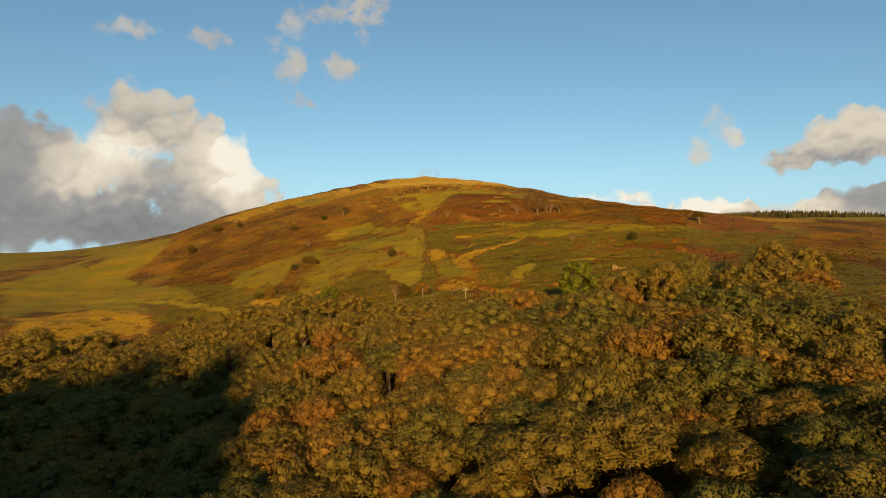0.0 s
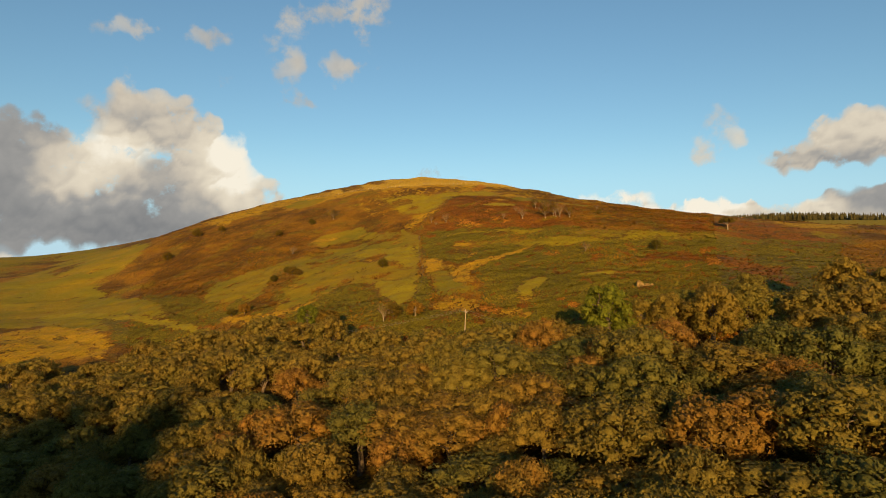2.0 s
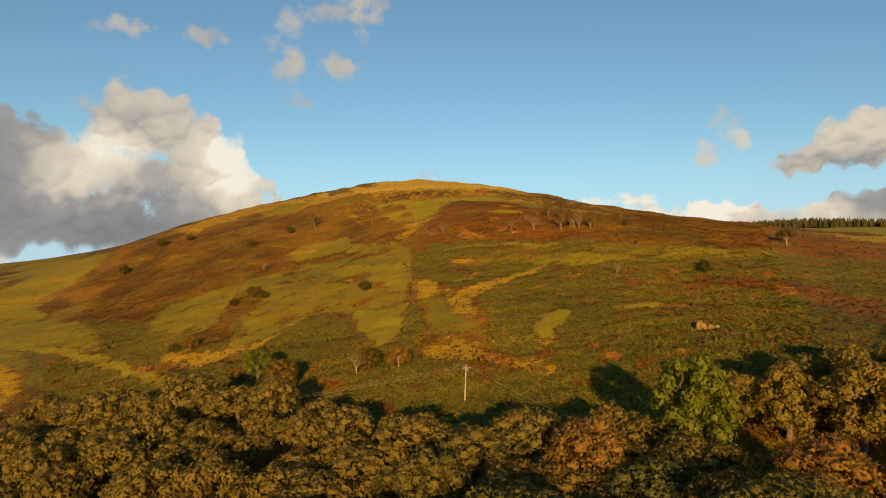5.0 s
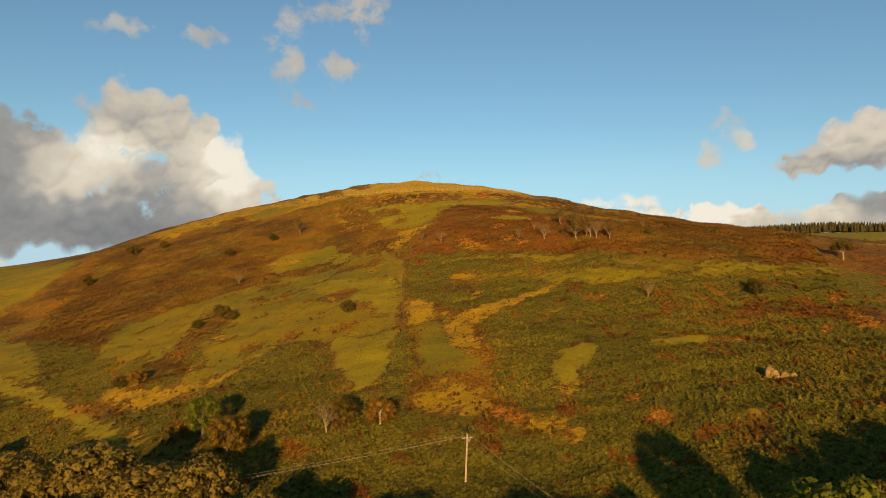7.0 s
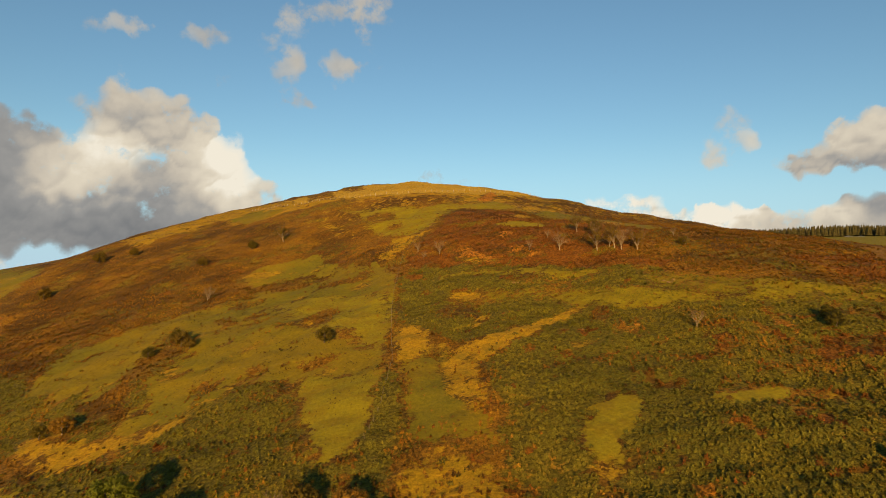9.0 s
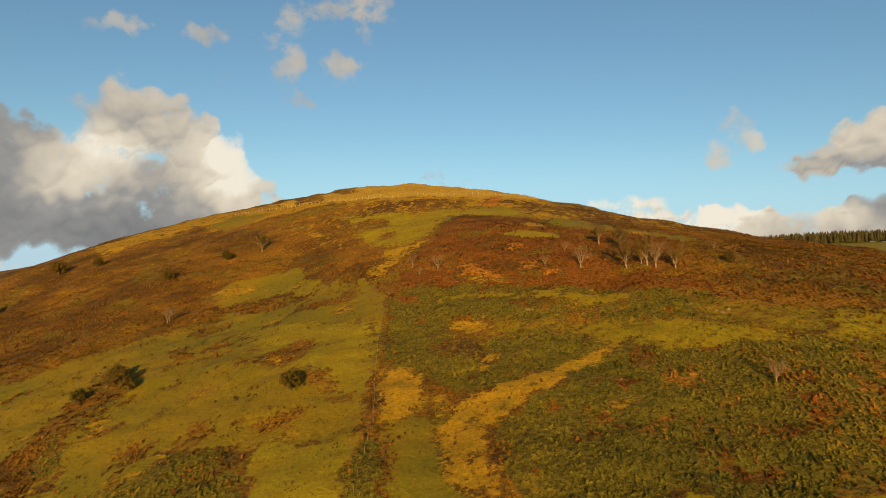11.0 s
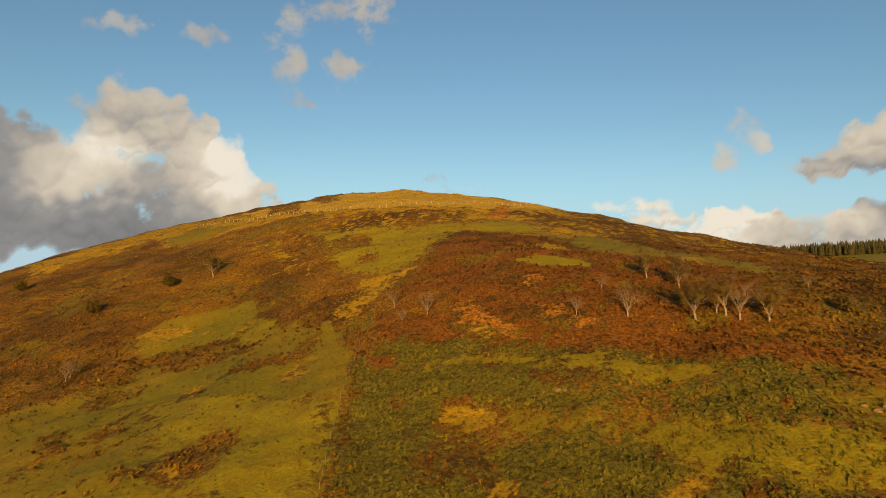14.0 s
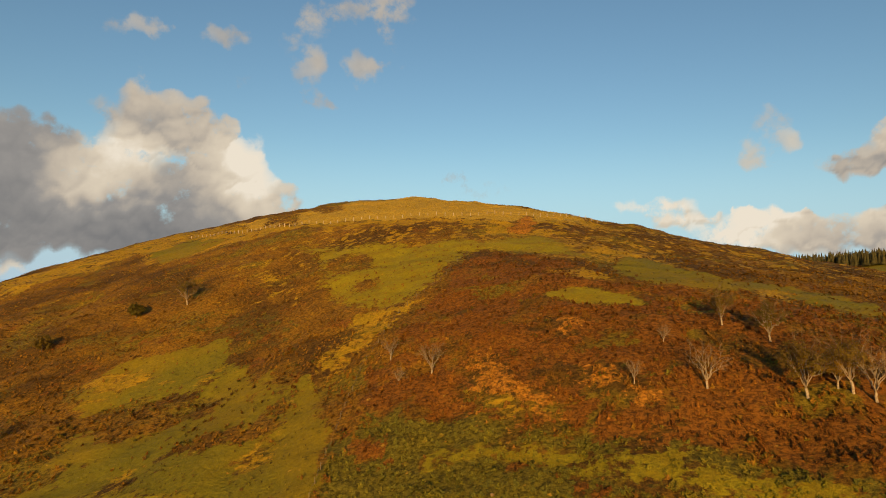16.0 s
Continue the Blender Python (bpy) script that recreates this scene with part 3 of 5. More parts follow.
def covers(x, y):
    """Share of each kind of growth at places x, y; what is left is brown heath."""
    u = x + 0.6 * ripple(x, y, 17, 21) + 0.7 * ripple(x, y, 6, 22)
    v = y + 0.9 * ripple(x, y, 19, 23) + 1.1 * ripple(x, y, 7, 24)
    out = {k: np.zeros(len(x)) for k in KINDS}
    for kind, p in PATCHES:
        lo, hi = p.min(0) - 9, p.max(0) + 9
        near = np.where((u > lo[0]) & (u < hi[0]) & (v > lo[1]) & (v < hi[1]))[0]
        if not len(near):
            continue
        a, b, inside, dist = u[near], v[near], np.zeros(len(near), bool), np.full(len(near), 1e9)
        for (x0, y0), (x1, y1) in zip(p, np.roll(p, -1, 0)):
            cross = (y0 > b) != (y1 > b)
            inside ^= cross & (a < (x1 - x0) * (b - y0) / (y1 - y0 if y1 != y0 else 1e-9) + x0)
            dx, dy = x1 - x0, y1 - y0
            t = np.clip(((a - x0) * dx + (b - y0) * dy) / (dx * dx + dy * dy + 1e-9), 0, 1)
            dist = np.minimum(dist, np.hypot(a - x0 - t * dx, b - y0 - t * dy))
        wide = 0.4 if kind in ("track", "red") else 2.4 if kind == "meadow" and np.prod(hi - lo) > 3500 else 0.8
        w = smooth(np.where(inside, dist, -dist), -3.0 * wide, 2.6 * wide) * FULL.get(kind, 1.0) * (0.78 if wide > 1 else 1.0)
        for k in KINDS:
            out[k][near] *= 1 - w
        same = {"track": "meadow", "gold": "red"}.get(kind, kind)
        if same in out:
            out[same][near] += w
    def shift(a, b, k):
        """Turn share k of growth a into growth b (heath: what is left over)."""
        old = out[a] if a in out else np.clip(1 - sum(out.values()), 0, 1)
        gone = old * k
        if a in out:
            out[a] = out[a] - gone
        if b in out:
            out[b] = out[b] + gone

    grain = ripple(x, y, 5, 40)
    shift("scrub", "rust", 0.85 * smooth(ripple(x, y, 12, 41) + 0.6 * grain + 0.25 * smooth(x, 40, 70), 1.05, 1.45))
    shift("scrub", "heath", 0.5 * smooth(ripple(x, y, 24, 42) + 0.5 * grain, 0.75, 1.3))
    shift("scrub", "heath", 0.15 * smooth(-x, 10, 20))
    shift("rust", "heath", 0.8 * smooth(ripple(x, y, 18, 43) + 0.6 * grain, 0.1, 0.9))
    shift("rust", "scrub", 0.7 * smooth(ripple(x, y, 13, 44) + 0.6 * grain, 0.9, 1.4))
    shift("heath", "scrub", 0.6 * smooth(ripple(x, y, 22, 45) + 0.6 * grain, 0.7, 1.3))
    shift("heath", "tawny", 0.85 * smooth(y, 435, 510) * (1 - 0.65 * smooth(-x, 30, 85)) * smooth(0.5 * ripple(x, y, 14, 52) + 0.9 * ripple(x, y, 4.5, 55), -0.5, 0.7))
    shift("scrub", "heath", 0.55 * smooth(y, 398, 412))
    shift("heath", "tawny", 0.3 * smooth(ripple(x, y, 9, 46) + 0.7 * grain, 1.15, 1.6))
    shift("heath", "rust", 0.6 * smooth(ripple(x, y, 16, 47) + 0.7 * grain, 0.7, 1.2))
    shift("grass", "heath", 0.6 * (x < -9) * smooth(ripple(x, y, 11, 48) + 0.8 * ripple(x, y, 4.5, 49), 1.25, 1.6))
    shift("grass", "tawny", 0.5 * (x < -9) * smooth(ripple(x, y, 26, 50) + 0.4 * grain, 0.8, 1.5))
    shift("tawny", "grass", 0.6 * smooth(ripple(x, y, 13, 51) + 0.6 * grain, 0.5, 1.2))
    shift("meadow", "grass", 0.15 * smooth(x, 2, 14) * smooth(y, 316, 328) * (1 - smooth(y, 410, 430)))
    shift("meadow", "scrub", 0.2 * smooth(x, 2, 14) * smooth(y, 318, 330) * smooth(ripple(x, y, 6, 53) + 0.9 * ripple(x, y, 2.6, 54), -0.3, 0.9) * (1 - smooth(y, 410, 430)))
    shift("grass", "scrub", 0.40 * smooth(x, 2, 12) * smooth(y, 300, 325) * (1 - smooth(y, 385, 430)))
    field = smooth(x, 210, 330) * smooth(y, 420, 560) + smooth(-x, 300, 420) + smooth(np.hypot(x, y - 350), 650, 900)
    field = np.clip(field, 0, 1)
    for k in KINDS:
        out[k] = out[k] * (1 - field) + (0.8 * field * (x > 0) if k == "meadow" else 0.8 * field * (x <= 0) if k == "grass" else 0)
    wood = wooded(x, y)
    for k in KINDS:
        out[k] *= 1 - wood
    return out


def wooded(x, y):
    """1 where the wood on the lower slope stands, 0 outside it."""
    edge = np.interp(x, (-170, -133, -111, -83, -57, -23, -1, 13, 28, 35, 40, 55, 78, 86, 100, 115), (259, 263, 281, 262, 243, 226, 211, 199, 201, 194, 172, 164, 166, 184, 202, 202))
    return smooth(edge - y, -3, 3) * smooth(x, -190, -165) * (1 - smooth(x - 58 - 0.47 * (y - 83), 0, 6))


def spaced(core, step, reach, growth):
    """Lines at even steps through core, then ever wider ones out to reach."""
    a = list(np.arange(core[0], core[1] + step, step))
    while a[-1] < reach:
        a.append(a[-1] + (a[-1] - a[-2]) * growth)
    while a[0] > -reach:
        a.insert(0, a[0] - (a[1] - a[0]) * growth)
    return np.array(a)


def quick_mesh(name, verts, faces, mats, smooth_shade=False, normals=None):
    """A mesh from arrays: verts (n, 3), faces (m, 3 or 4); normals: one a vertex, for foliage."""
    me = bpy.data.meshes.new(name)
    verts, faces = np.asarray(verts, np.float32), np.asarray(faces, np.int32)
    m, k = faces.shape
    me.vertices.add(len(verts)), me.loops.add(m * k), me.polygons.add(m)
    me.vertices.foreach_set("co", verts.ravel())
    me.loops.foreach_set("vertex_index", faces.ravel())
    me.polygons.foreach_set("loop_start", np.arange(0, m * k, k, dtype=np.int32))
    me.polygons.foreach_set("use_smooth", np.full(m, smooth_shade))
    me.update(calc_edges=True)
    if normals is not None:
        me.normals_split_custom_set(np.asarray(normals, np.float32)[faces.ravel()])
    for mat in mats:
        me.materials.append(mat)
    return me


def build_ground():
    gx, gy = spaced((-180, 150), 2.0, 4800, 1.11), spaced((60, 600), 2.0, 4800, 1.11)
    x, y = (a.ravel() for a in np.meshgrid(gx, gy))
    verts = np.stack([x, y, land(x, y)], 1)
    nx, ny = len(gx), len(gy)
    i = (np.arange(ny - 1)[:, None] * nx + np.arange(nx - 1)[None]).ravel()
    me = quick_mesh("ground", verts, np.stack([i, i + 1, i + nx + 1, i + nx], 1), [MAT_GROUND], True)
    shares = covers(x, y)
    for k in KINDS:
        me.attributes.new(k, "FLOAT", "POINT").data.foreach_set("value", shares[k].astype(np.float32))
    return tagged(new("ground", me), "rounded autumn hill of pasture, heather and bracken", "hillside", kind="structure")


build_ground()


# ---------------------------------------------------------------- clouds far behind the hill
PUFFS = []


def puff(turn, rise, wide, high, thick, light):
    PUFFS.append((turn, rise, wide, high, thick, light))


puff(-34.4, 10.2, 2.8, 1.9, 1, 0.35)
puff(-34.7, 7.2, 3.8, 3, 1, 0.3)
puff(-33.3, 9.4, 2.9, 2.2, 1, 0.4)
puff(-26.8, 14.5, 1.2, 1.4, 0.8, 0.6)
puff(-27.4, 15.3, 0.5, 0.6, 0.616, 0.6)
puff(-25.9, 12.9, 3.1, 1.6, 1, 0.55)
puff(-23.7, 12.6, 2.6, 1.9, 1, 0.62)
puff(-22, 11.9, 2, 1.7, 0.9, 0.7)
puff(-27.1, 10.7, 2, 1.8, 1, 0.85)
puff(-29.9, 8, 3.5, 2.5, 1.1, 0.85)
puff(-31.4, 8.3, 1.9, 1.8, 1, 0.8)
puff(-27.8, 6.8, 3.6, 2.1, 1.1, 0.62)
puff(-19.6, 9.7, 2.1, 2.4, 1, 0.95)
puff(-18.2, 7.8, 1.6, 2.2, 1, 0.9)
puff(-17.3, 6.9, 2.4, 1.5, 0.9, 0.75)
puff(-21.5, 9.1, 2.2, 1.9, 1, 0.62)
puff(-23.6, 7.5, 2.6, 1.9, 1, 0.42)
puff(-23.6, 5.6, 5.2, 1.9, 1, 0.35)
puff(-27.8, 4.8, 5.2, 1.6, 1, 0.25)
puff(-32.4, 4.8, 4.4, 1.7, 1, 0.3)
puff(-34.2, 3.4, 2.1, 1.1, 0.9, 0.3)
puff(-24.9, 4.4, 4.7, 1.4, 1, 0.25)
puff(-28.6, 3.6, 3.2, 1.1, 0.9, 0.25)
puff(-20, 5.8, 3.6, 1.7, 0.95, 0.42)
puff(-15.8, 6.9, 1.4, 0.7, 0.7, 0.7)
puff(-34.2, 1.2, 2.1, 0.4, 0.6, 0.8)
puff(-37.4, 6.5, 3.9, 4.5, 1, 0.3)
puff(-37.9, 2.4, 3.2, 1.2, 0.8, 0.3)
puff(-28.1, 19.7, 3, 0.6, 0.41, 0.55)
puff(-25.2, 19.9, 2.7, 0.7, 0.441, 0.55)
puff(-20.3, 19.8, 1.7, 0.8, 0.473, 0.55)
puff(-21, 20, 1.4, 0.6, 0.41, 0.55)
puff(-13.8, 21.5, 2.5, 1.1, 0.473, 0.55)
puff(-11.6, 22.6, 3.1, 1, 0.473, 0.55)
puff(-15, 20.5, 1.1, 1.3, 0.363, 0.55)
puff(-9.6, 23.2, 2.5, 0.8, 0.41, 0.55)
puff(-7, 22.6, 1.8, 1.8, 0.473, 0.55)
puff(-7.5, 21, 1.2, 1.2, 0.441, 0.55)
puff(-6.5, 24, 1.9, 1.2, 0.473, 0.55)
puff(-13.8, 17.9, 1.7, 1.4, 0.614, 0.55)
puff(-13.3, 18.8, 0.9, 0.7, 0.52, 0.55)
puff(-9.3, 18, 1.7, 1.2, 0.616, 0.55)
puff(-7.7, 18.5, 1.8, 0.6, 0.52, 0.55)
puff(-10.3, 19, 0.8, 0.6, 0.41, 0.55)
puff(-13.8, 15.4, 1.6, 0.85, 0.614, 0.55)
puff(-11.9, 15.2, 0.6, 0.4, 0.568, 0.55)
puff(-20, 16.4, 0.7, 1, 0.363, 0.55)
puff(-30.2, 15.8, 0.7, 0.4, 0.315, 0.55)
puff(-12, 13.1, 3.1, 0.5, 0.268, 0.55)
puff(-1.1, 9.6, 1.2, 0.9, 0.445, 0.55)
puff(-4.9, 8.4, 0.9, 0.5, 0.321, 0.55)
puff(0.1, 8.5, 2.6, 1.1, 0.408, 0.55)
puff(23.9, 13.3, 1.625, 0.9, 0.458, 0.6)
puff(23.8, 11.5, 1.75, 0.8, 0.407, 0.64)
puff(25, 11.4, 0.625, 0.9, 0.576, 0.72)
puff(22.7, 9.8, 1.5, 0.8, 0.585, 0.68)
puff(22.5, 10.6, 0.875, 0.9, 0.458, 0.64)
puff(26.1, 9.2, 1.375, 0.7, 0.289, 0.64)
puff(33, 11.4, 2.2, 1.1, 1, 0.714)
puff(34.5, 11, 1.8, 1.3, 1, 0.764)
puff(31.5, 10.9, 1.1, 0.7, 0.96, 0.764)
puff(31.9, 9.8, 3.7, 1, 1, 0.562)
puff(29.2, 9, 1.8, 0.6, 1, 0.51)
puff(32.3, 9.3, 2.9, 0.6, 1, 0.356)
puff(34.1, 10, 1.8, 0.9, 1, 0.612)
puff(37.2, 10.2, 2.3, 1.4, 1, 0.612)
puff(33.8, 13.6, 0.8, 0.6, 0.2, 0.816)
puff(15, 6.9, 2.9, 0.5, 0.72, 0.9)
puff(16.4, 7.1, 1.6, 0.5, 0.66, 0.85)
puff(23.3, 5.8, 2, 0.7, 1, 1)
puff(21.9, 6.2, 0.9, 0.6, 0.84, 0.9)
puff(25.8, 5.5, 2.1, 0.5, 0.96, 0.7)
puff(30.7, 5.5, 2.3, 0.6, 1, 0.75)
puff(33.6, 5.8, 2.1, 0.9, 1, 0.4)
puff(34.7, 6.3, 1.4, 0.6, 1, 0.4)
puff(37.7, 5.7, 2.9, 1.2, 1, 0.4)
puff(26.9, 7, 1.1, 0.3, 0.2, 0.4)
puff(30.3, 7.1, 1.3, 0.3, 0.17, 0.4)
puff(16.9, 5.8, 2.8, 0.8, 0.96, 0.8)
puff(21.5, 4.5, 2.7, 1, 1, 0.9)
puff(26.2, 4.1, 3.3, 1.2, 1, 0.6)
puff(31, 4, 3.8, 1.3, 1, 0.6)
puff(35.3, 3.8, 2.7, 1.3, 1, 0.5)


def cloud_material():
    m = Nodes("sunlit cloud")
    m.nodes.remove(m.bsdf)
    billow = 0.0
    for scale, weight in ((0.0032, 0.42), (0.0067, 0.28), (0.014, 0.18), (0.029, 0.12)):
        lump = m.math("ABSOLUTE", m.math("SUBTRACT", m.math("MULTIPLY", m.noise(scale, 0.0), 2.0), 1.0))
        billow = m.math("ADD", m.math("MULTIPLY", lump, weight), billow)
    puffy = m.math("MULTIPLY", m.math("SUBTRACT", billow, 0.22), 2.2)
    wisp = m.noise(0.0045, 10, 0.62)
    body = m.attribute("thick")
    n = m.math("ADD", m.math("MULTIPLY", puffy, 0.30), m.math("MULTIPLY", m.math("SUBTRACT", wisp, 0.5), 2.2))
    alpha = m.math("MULTIPLY", m.step(m.math("ADD", body, n), 0.32, 0.80), m.math("ADD", 0.04, m.math("MULTIPLY", body, 1.1), True))
    grain = m.math("ADD", m.math("MULTIPLY", puffy, 0.09), m.math("MULTIPLY", m.math("SUBTRACT", m.noise(0.0022, 9, 0.58), 0.5), 0.60))
    shade = m.math("ADD", m.math("SUBTRACT", m.math("MULTIPLY", m.attribute("light"), 1.35), 0.20), grain, True)
    c = m.ramp(shade, (0.0, (0.165, 0.172, 0.18)), (0.35, (0.30, 0.292, 0.280)), (0.6, (0.53, 0.47, 0.385)), (0.85, (0.70, 0.62, 0.49)), (1.0, (0.85, 0.78, 0.65)))

    def over(fac, under, colour):
        glow, both = m.nodes.new("ShaderNodeEmission"), m.nodes.new("ShaderNodeMixShader")
        m.put((*colour, 1.0) if isinstance(colour, tuple) else colour, glow.inputs["Color"])
        m.links.new(fac, both.inputs[0]), m.links.new(under, both.inputs[1]), m.links.new(glow.outputs[0], both.inputs[2])
        return both.outputs[0]

    hazy = over(m.attribute("haze"), m.nodes.new("ShaderNodeBsdfTransparent").outputs[0], (0.39, 0.585, 0.76))
    m.links.new(over(alpha, hazy, c), m.nodes["Material Output"].inputs["Surface"])
    return m.mat


def build_clouds():
    az, el = np.arange(-46, 46.1, 0.2), np.arange(-2, 27.1, 0.2)
    a, e = (v.ravel() for v in np.meshgrid(az, el))
    clear, light, weight = np.ones(len(a)), np.zeros(len(a)), np.full(len(a), 1e-6)
    bulge, crisp = np.zeros(len(a)), np.zeros(len(a))
    r = np.random.RandomState(63)
    u = a + 0.28 * ripple(a, e, 3.1, 61) + 0.10 * ripple(a, e, 1.2, 62)
    v = e + 0.22 * ripple(a, e, 2.7, 63) + 0.09 * ripple(a, e, 1.1, 64)
    for turn, rise, wide, high, thick, bright in PUFFS:
        r2 = ((u - turn) / wide / 1.65) ** 2 + ((v - rise) / high / 1.65) ** 2
        f = np.clip(1 - r2, 0, 1) ** 1.3
        clear *= 1 - np.minimum(thick * f, 0.98)
        light += bright * f * f
        weight += f * f
        for _ in range(22 if thick > 0.8 else 0):
            ang, out = r.uniform(0, 2 * np.pi), r.uniform(0.1, 1.0) ** 0.6
            size = r.uniform(0.22, 0.5) * min(wide, high * 1.4) * 1.15
            du, dv = (u - turn - math.cos(ang) * out * wide) / size / 1.15, (v - rise - (math.sin(ang) * 0.8 + 0.12) * out * high) / size
            dv = np.where(dv < 0, dv * 1.7, dv)
            dome = np.sqrt(np.clip(1 - du * du - dv * dv, 0, 1))
            bulge = np.maximum(bulge, size * (dome + r.uniform(0, 0.5) * (dome > 0)))
            crisp = np.maximum(crisp, 0.92 * smooth(dome, 0.05, 0.95))
    shape = (len(el), len(az))
    up, across = np.gradient(bulge.reshape(shape), 0.2)
    slope = np.sqrt(1 + up ** 2 + across ** 2)
    lit = ((0.78 - 0.55 * up + 0.10 * across) / slope).ravel()
    light = light / weight + np.where(bulge > 0, 0.15 * np.clip(1.5 * light / weight, 0.25, 1) * np.clip(lit - 0.70, -0.6, 0.4), 0)
    thick_all = np.maximum(1 - clear, 0.9 * crisp)
    reach = 4650.0
    ra, re_ = np.radians(a), np.radians(e)
    verts = np.stack([np.sin(ra) * reach, np.cos(ra) * reach, EYE + np.tan(re_) * reach], 1)
    nx, ny = len(az), len(el)
    i = (np.arange(ny - 1)[:, None] * nx + np.arange(nx - 1)[None]).ravel()
    me = quick_mesh("cloud_backdrop", verts, np.stack([i, i + nx, i + nx + 1, i + 1], 1), [cloud_material()], True)
    me.attributes.new("thick", "FLOAT", "POINT").data.foreach_set("value", thick_all.astype(np.float32))
    me.attributes.new("haze", "FLOAT", "POINT").data.foreach_set("value", (0.85 * (1 - smooth(e, 1.0, 13.0))).astype(np.float32))
    me.attributes.new("light", "FLOAT", "POINT").data.foreach_set("value", light.astype(np.float32))
    return tagged(new("backdrop", me), "evening sky of cream and grey cumulus clouds", "clouds", kind="structure")


build_clouds()


# ---------------------------------------------------------------- making of trees
def part(name, me, parent, label=""):
    ob = new(name, me)
    ob.parent = parent
    return tagged(ob, label)


def tube(path, radii, sides=5):
    """Verts and quads of a tapered tube along a path."""
    path, radii = np.asarray(path, float), np.asarray(radii, float)
    t = np.gradient(path, axis=0)
    t /= np.linalg.norm(t, axis=1)[:, None] + 1e-9
    u = np.cross(t, (0.31, 0.95, 0.05))
    u /= np.linalg.norm(u, axis=1)[:, None] + 1e-9
    v = np.cross(t, u)
    ang = np.arange(sides) / sides * 2 * np.pi
    ring = (np.cos(ang)[None, :, None] * u[:, None] + np.sin(ang)[None, :, None] * v[:, None]) * radii[:, None, None] + path[:, None]
    n = len(path)
    i, j = np.arange(n - 1)[:, None] * sides, np.arange(sides)[None]
    k = (np.arange(sides) + 1) % sides
    f = np.stack([i + j, i + k[None], i + sides + k[None], i + sides + j], -1).reshape(-1, 4)
    return ring.reshape(-1, 3), f


def gather(pieces):
    vs, fs, n = [], [], 0
    for v, f in pieces:
        vs.append(v), fs.append(np.asarray(f) + n)
        n += len(v)
    return np.concatenate(vs), np.concatenate(fs)


def bent(r, a, b, sag=0.1, n=5):
    """A crooked line from a to b."""
    a, b = np.asarray(a, float), np.asarray(b, float)
    s = np.linspace(0, 1, n)[:, None]
    d = np.linalg.norm(b - a)
    return a + (b - a) * s + r.normal(0, sag * d, (n, 3)) * np.sin(np.pi * s) + np.array((0, 0, 0.12 * d)) * np.sin(np.pi * s)


def sprays(r, centres, outward, size, turn=0.55):
    """Small leaf sprays, a triangle each, at the centres, turned roughly outward."""
    n = len(centres)
    nrm = outward + r.normal(0, turn, (n, 3))
    nrm /= np.linalg.norm(nrm, axis=1)[:, None] + 1e-9
    u = np.cross(nrm, r.normal(0, 1, (n, 3)))
    u /= np.linalg.norm(u, axis=1)[:, None] + 1e-9
    v = np.cross(nrm, u)
    k = size * r.uniform(0.6, 1.35, (n, 1))
    a, b = k * r.uniform(0.7, 1.0, (n, 1)), k * r.uniform(0.45, 0.8, (n, 1))
    fold = nrm * k * r.uniform(-0.2, 0.4, (n, 1))
    tri = np.stack([centres - u * a * 0.8 - v * b, centres - u * a * 0.6 + v * b, centres + u * a * 1.2 + fold], 1)
    return tri.reshape(-1, 3), np.arange(n * 3).reshape(-1, 3)


def kites(r, centres, outward, size, turn=0.40):
    """Small folded leaf clumps, two faces each, at the centres, turned roughly outward."""
    n = len(centres)
    nrm = outward + r.normal(0, turn, (n, 3))
    nrm /= np.linalg.norm(nrm, axis=1)[:, None] + 1e-9
    u = np.cross(nrm, r.normal(0, 1, (n, 3)))
    u /= np.linalg.norm(u, axis=1)[:, None] + 1e-9
    v = np.cross(nrm, u)
    k = size * r.uniform(0.55, 1.4, (n, 1))
    a, b = k * r.uniform(0.8, 1.3, (n, 1)), k * r.uniform(0.45, 0.85, (n, 1))
    drop = nrm * k * r.uniform(0.1, 0.6, (n, 1))
    q = np.stack([centres - u * a, centres - v * b - drop, centres + u * a * r.uniform(0.6, 1.1, (n, 1)), centres + v * b - drop], 1)
    f = np.array(((0, 1, 2), (0, 2, 3)))
    lean = 0.55 * outward + 0.6 * nrm
    lean /= np.linalg.norm(lean, axis=1)[:, None] + 1e-9
    return q.reshape(-1, 3), (f[None] + (np.arange(n) * 4)[:, None, None]).reshape(-1, 3), np.repeat(lean, 4, 0)


def core(r, centre, radius, squash=0.85):
    """The shaded inside of one lobe of a crown: a rough closed hull."""
    bm = bmesh.new()
    bmesh.ops.create_icosphere(bm, subdivisions=1, radius=radius)
    v = np.array([p.co for p in bm.verts]) * r.uniform(0.6, 1.1, (len(bm.verts), 1)) * (1, 1, squash) + centre
    f = np.array([[p.index for p in q.verts] for q in bm.faces])
    n = np.array([p.co.normalized() for p in bm.verts])
    bm.free()
    return v, f, n


LEANS = {}    # vertex normals of each crown


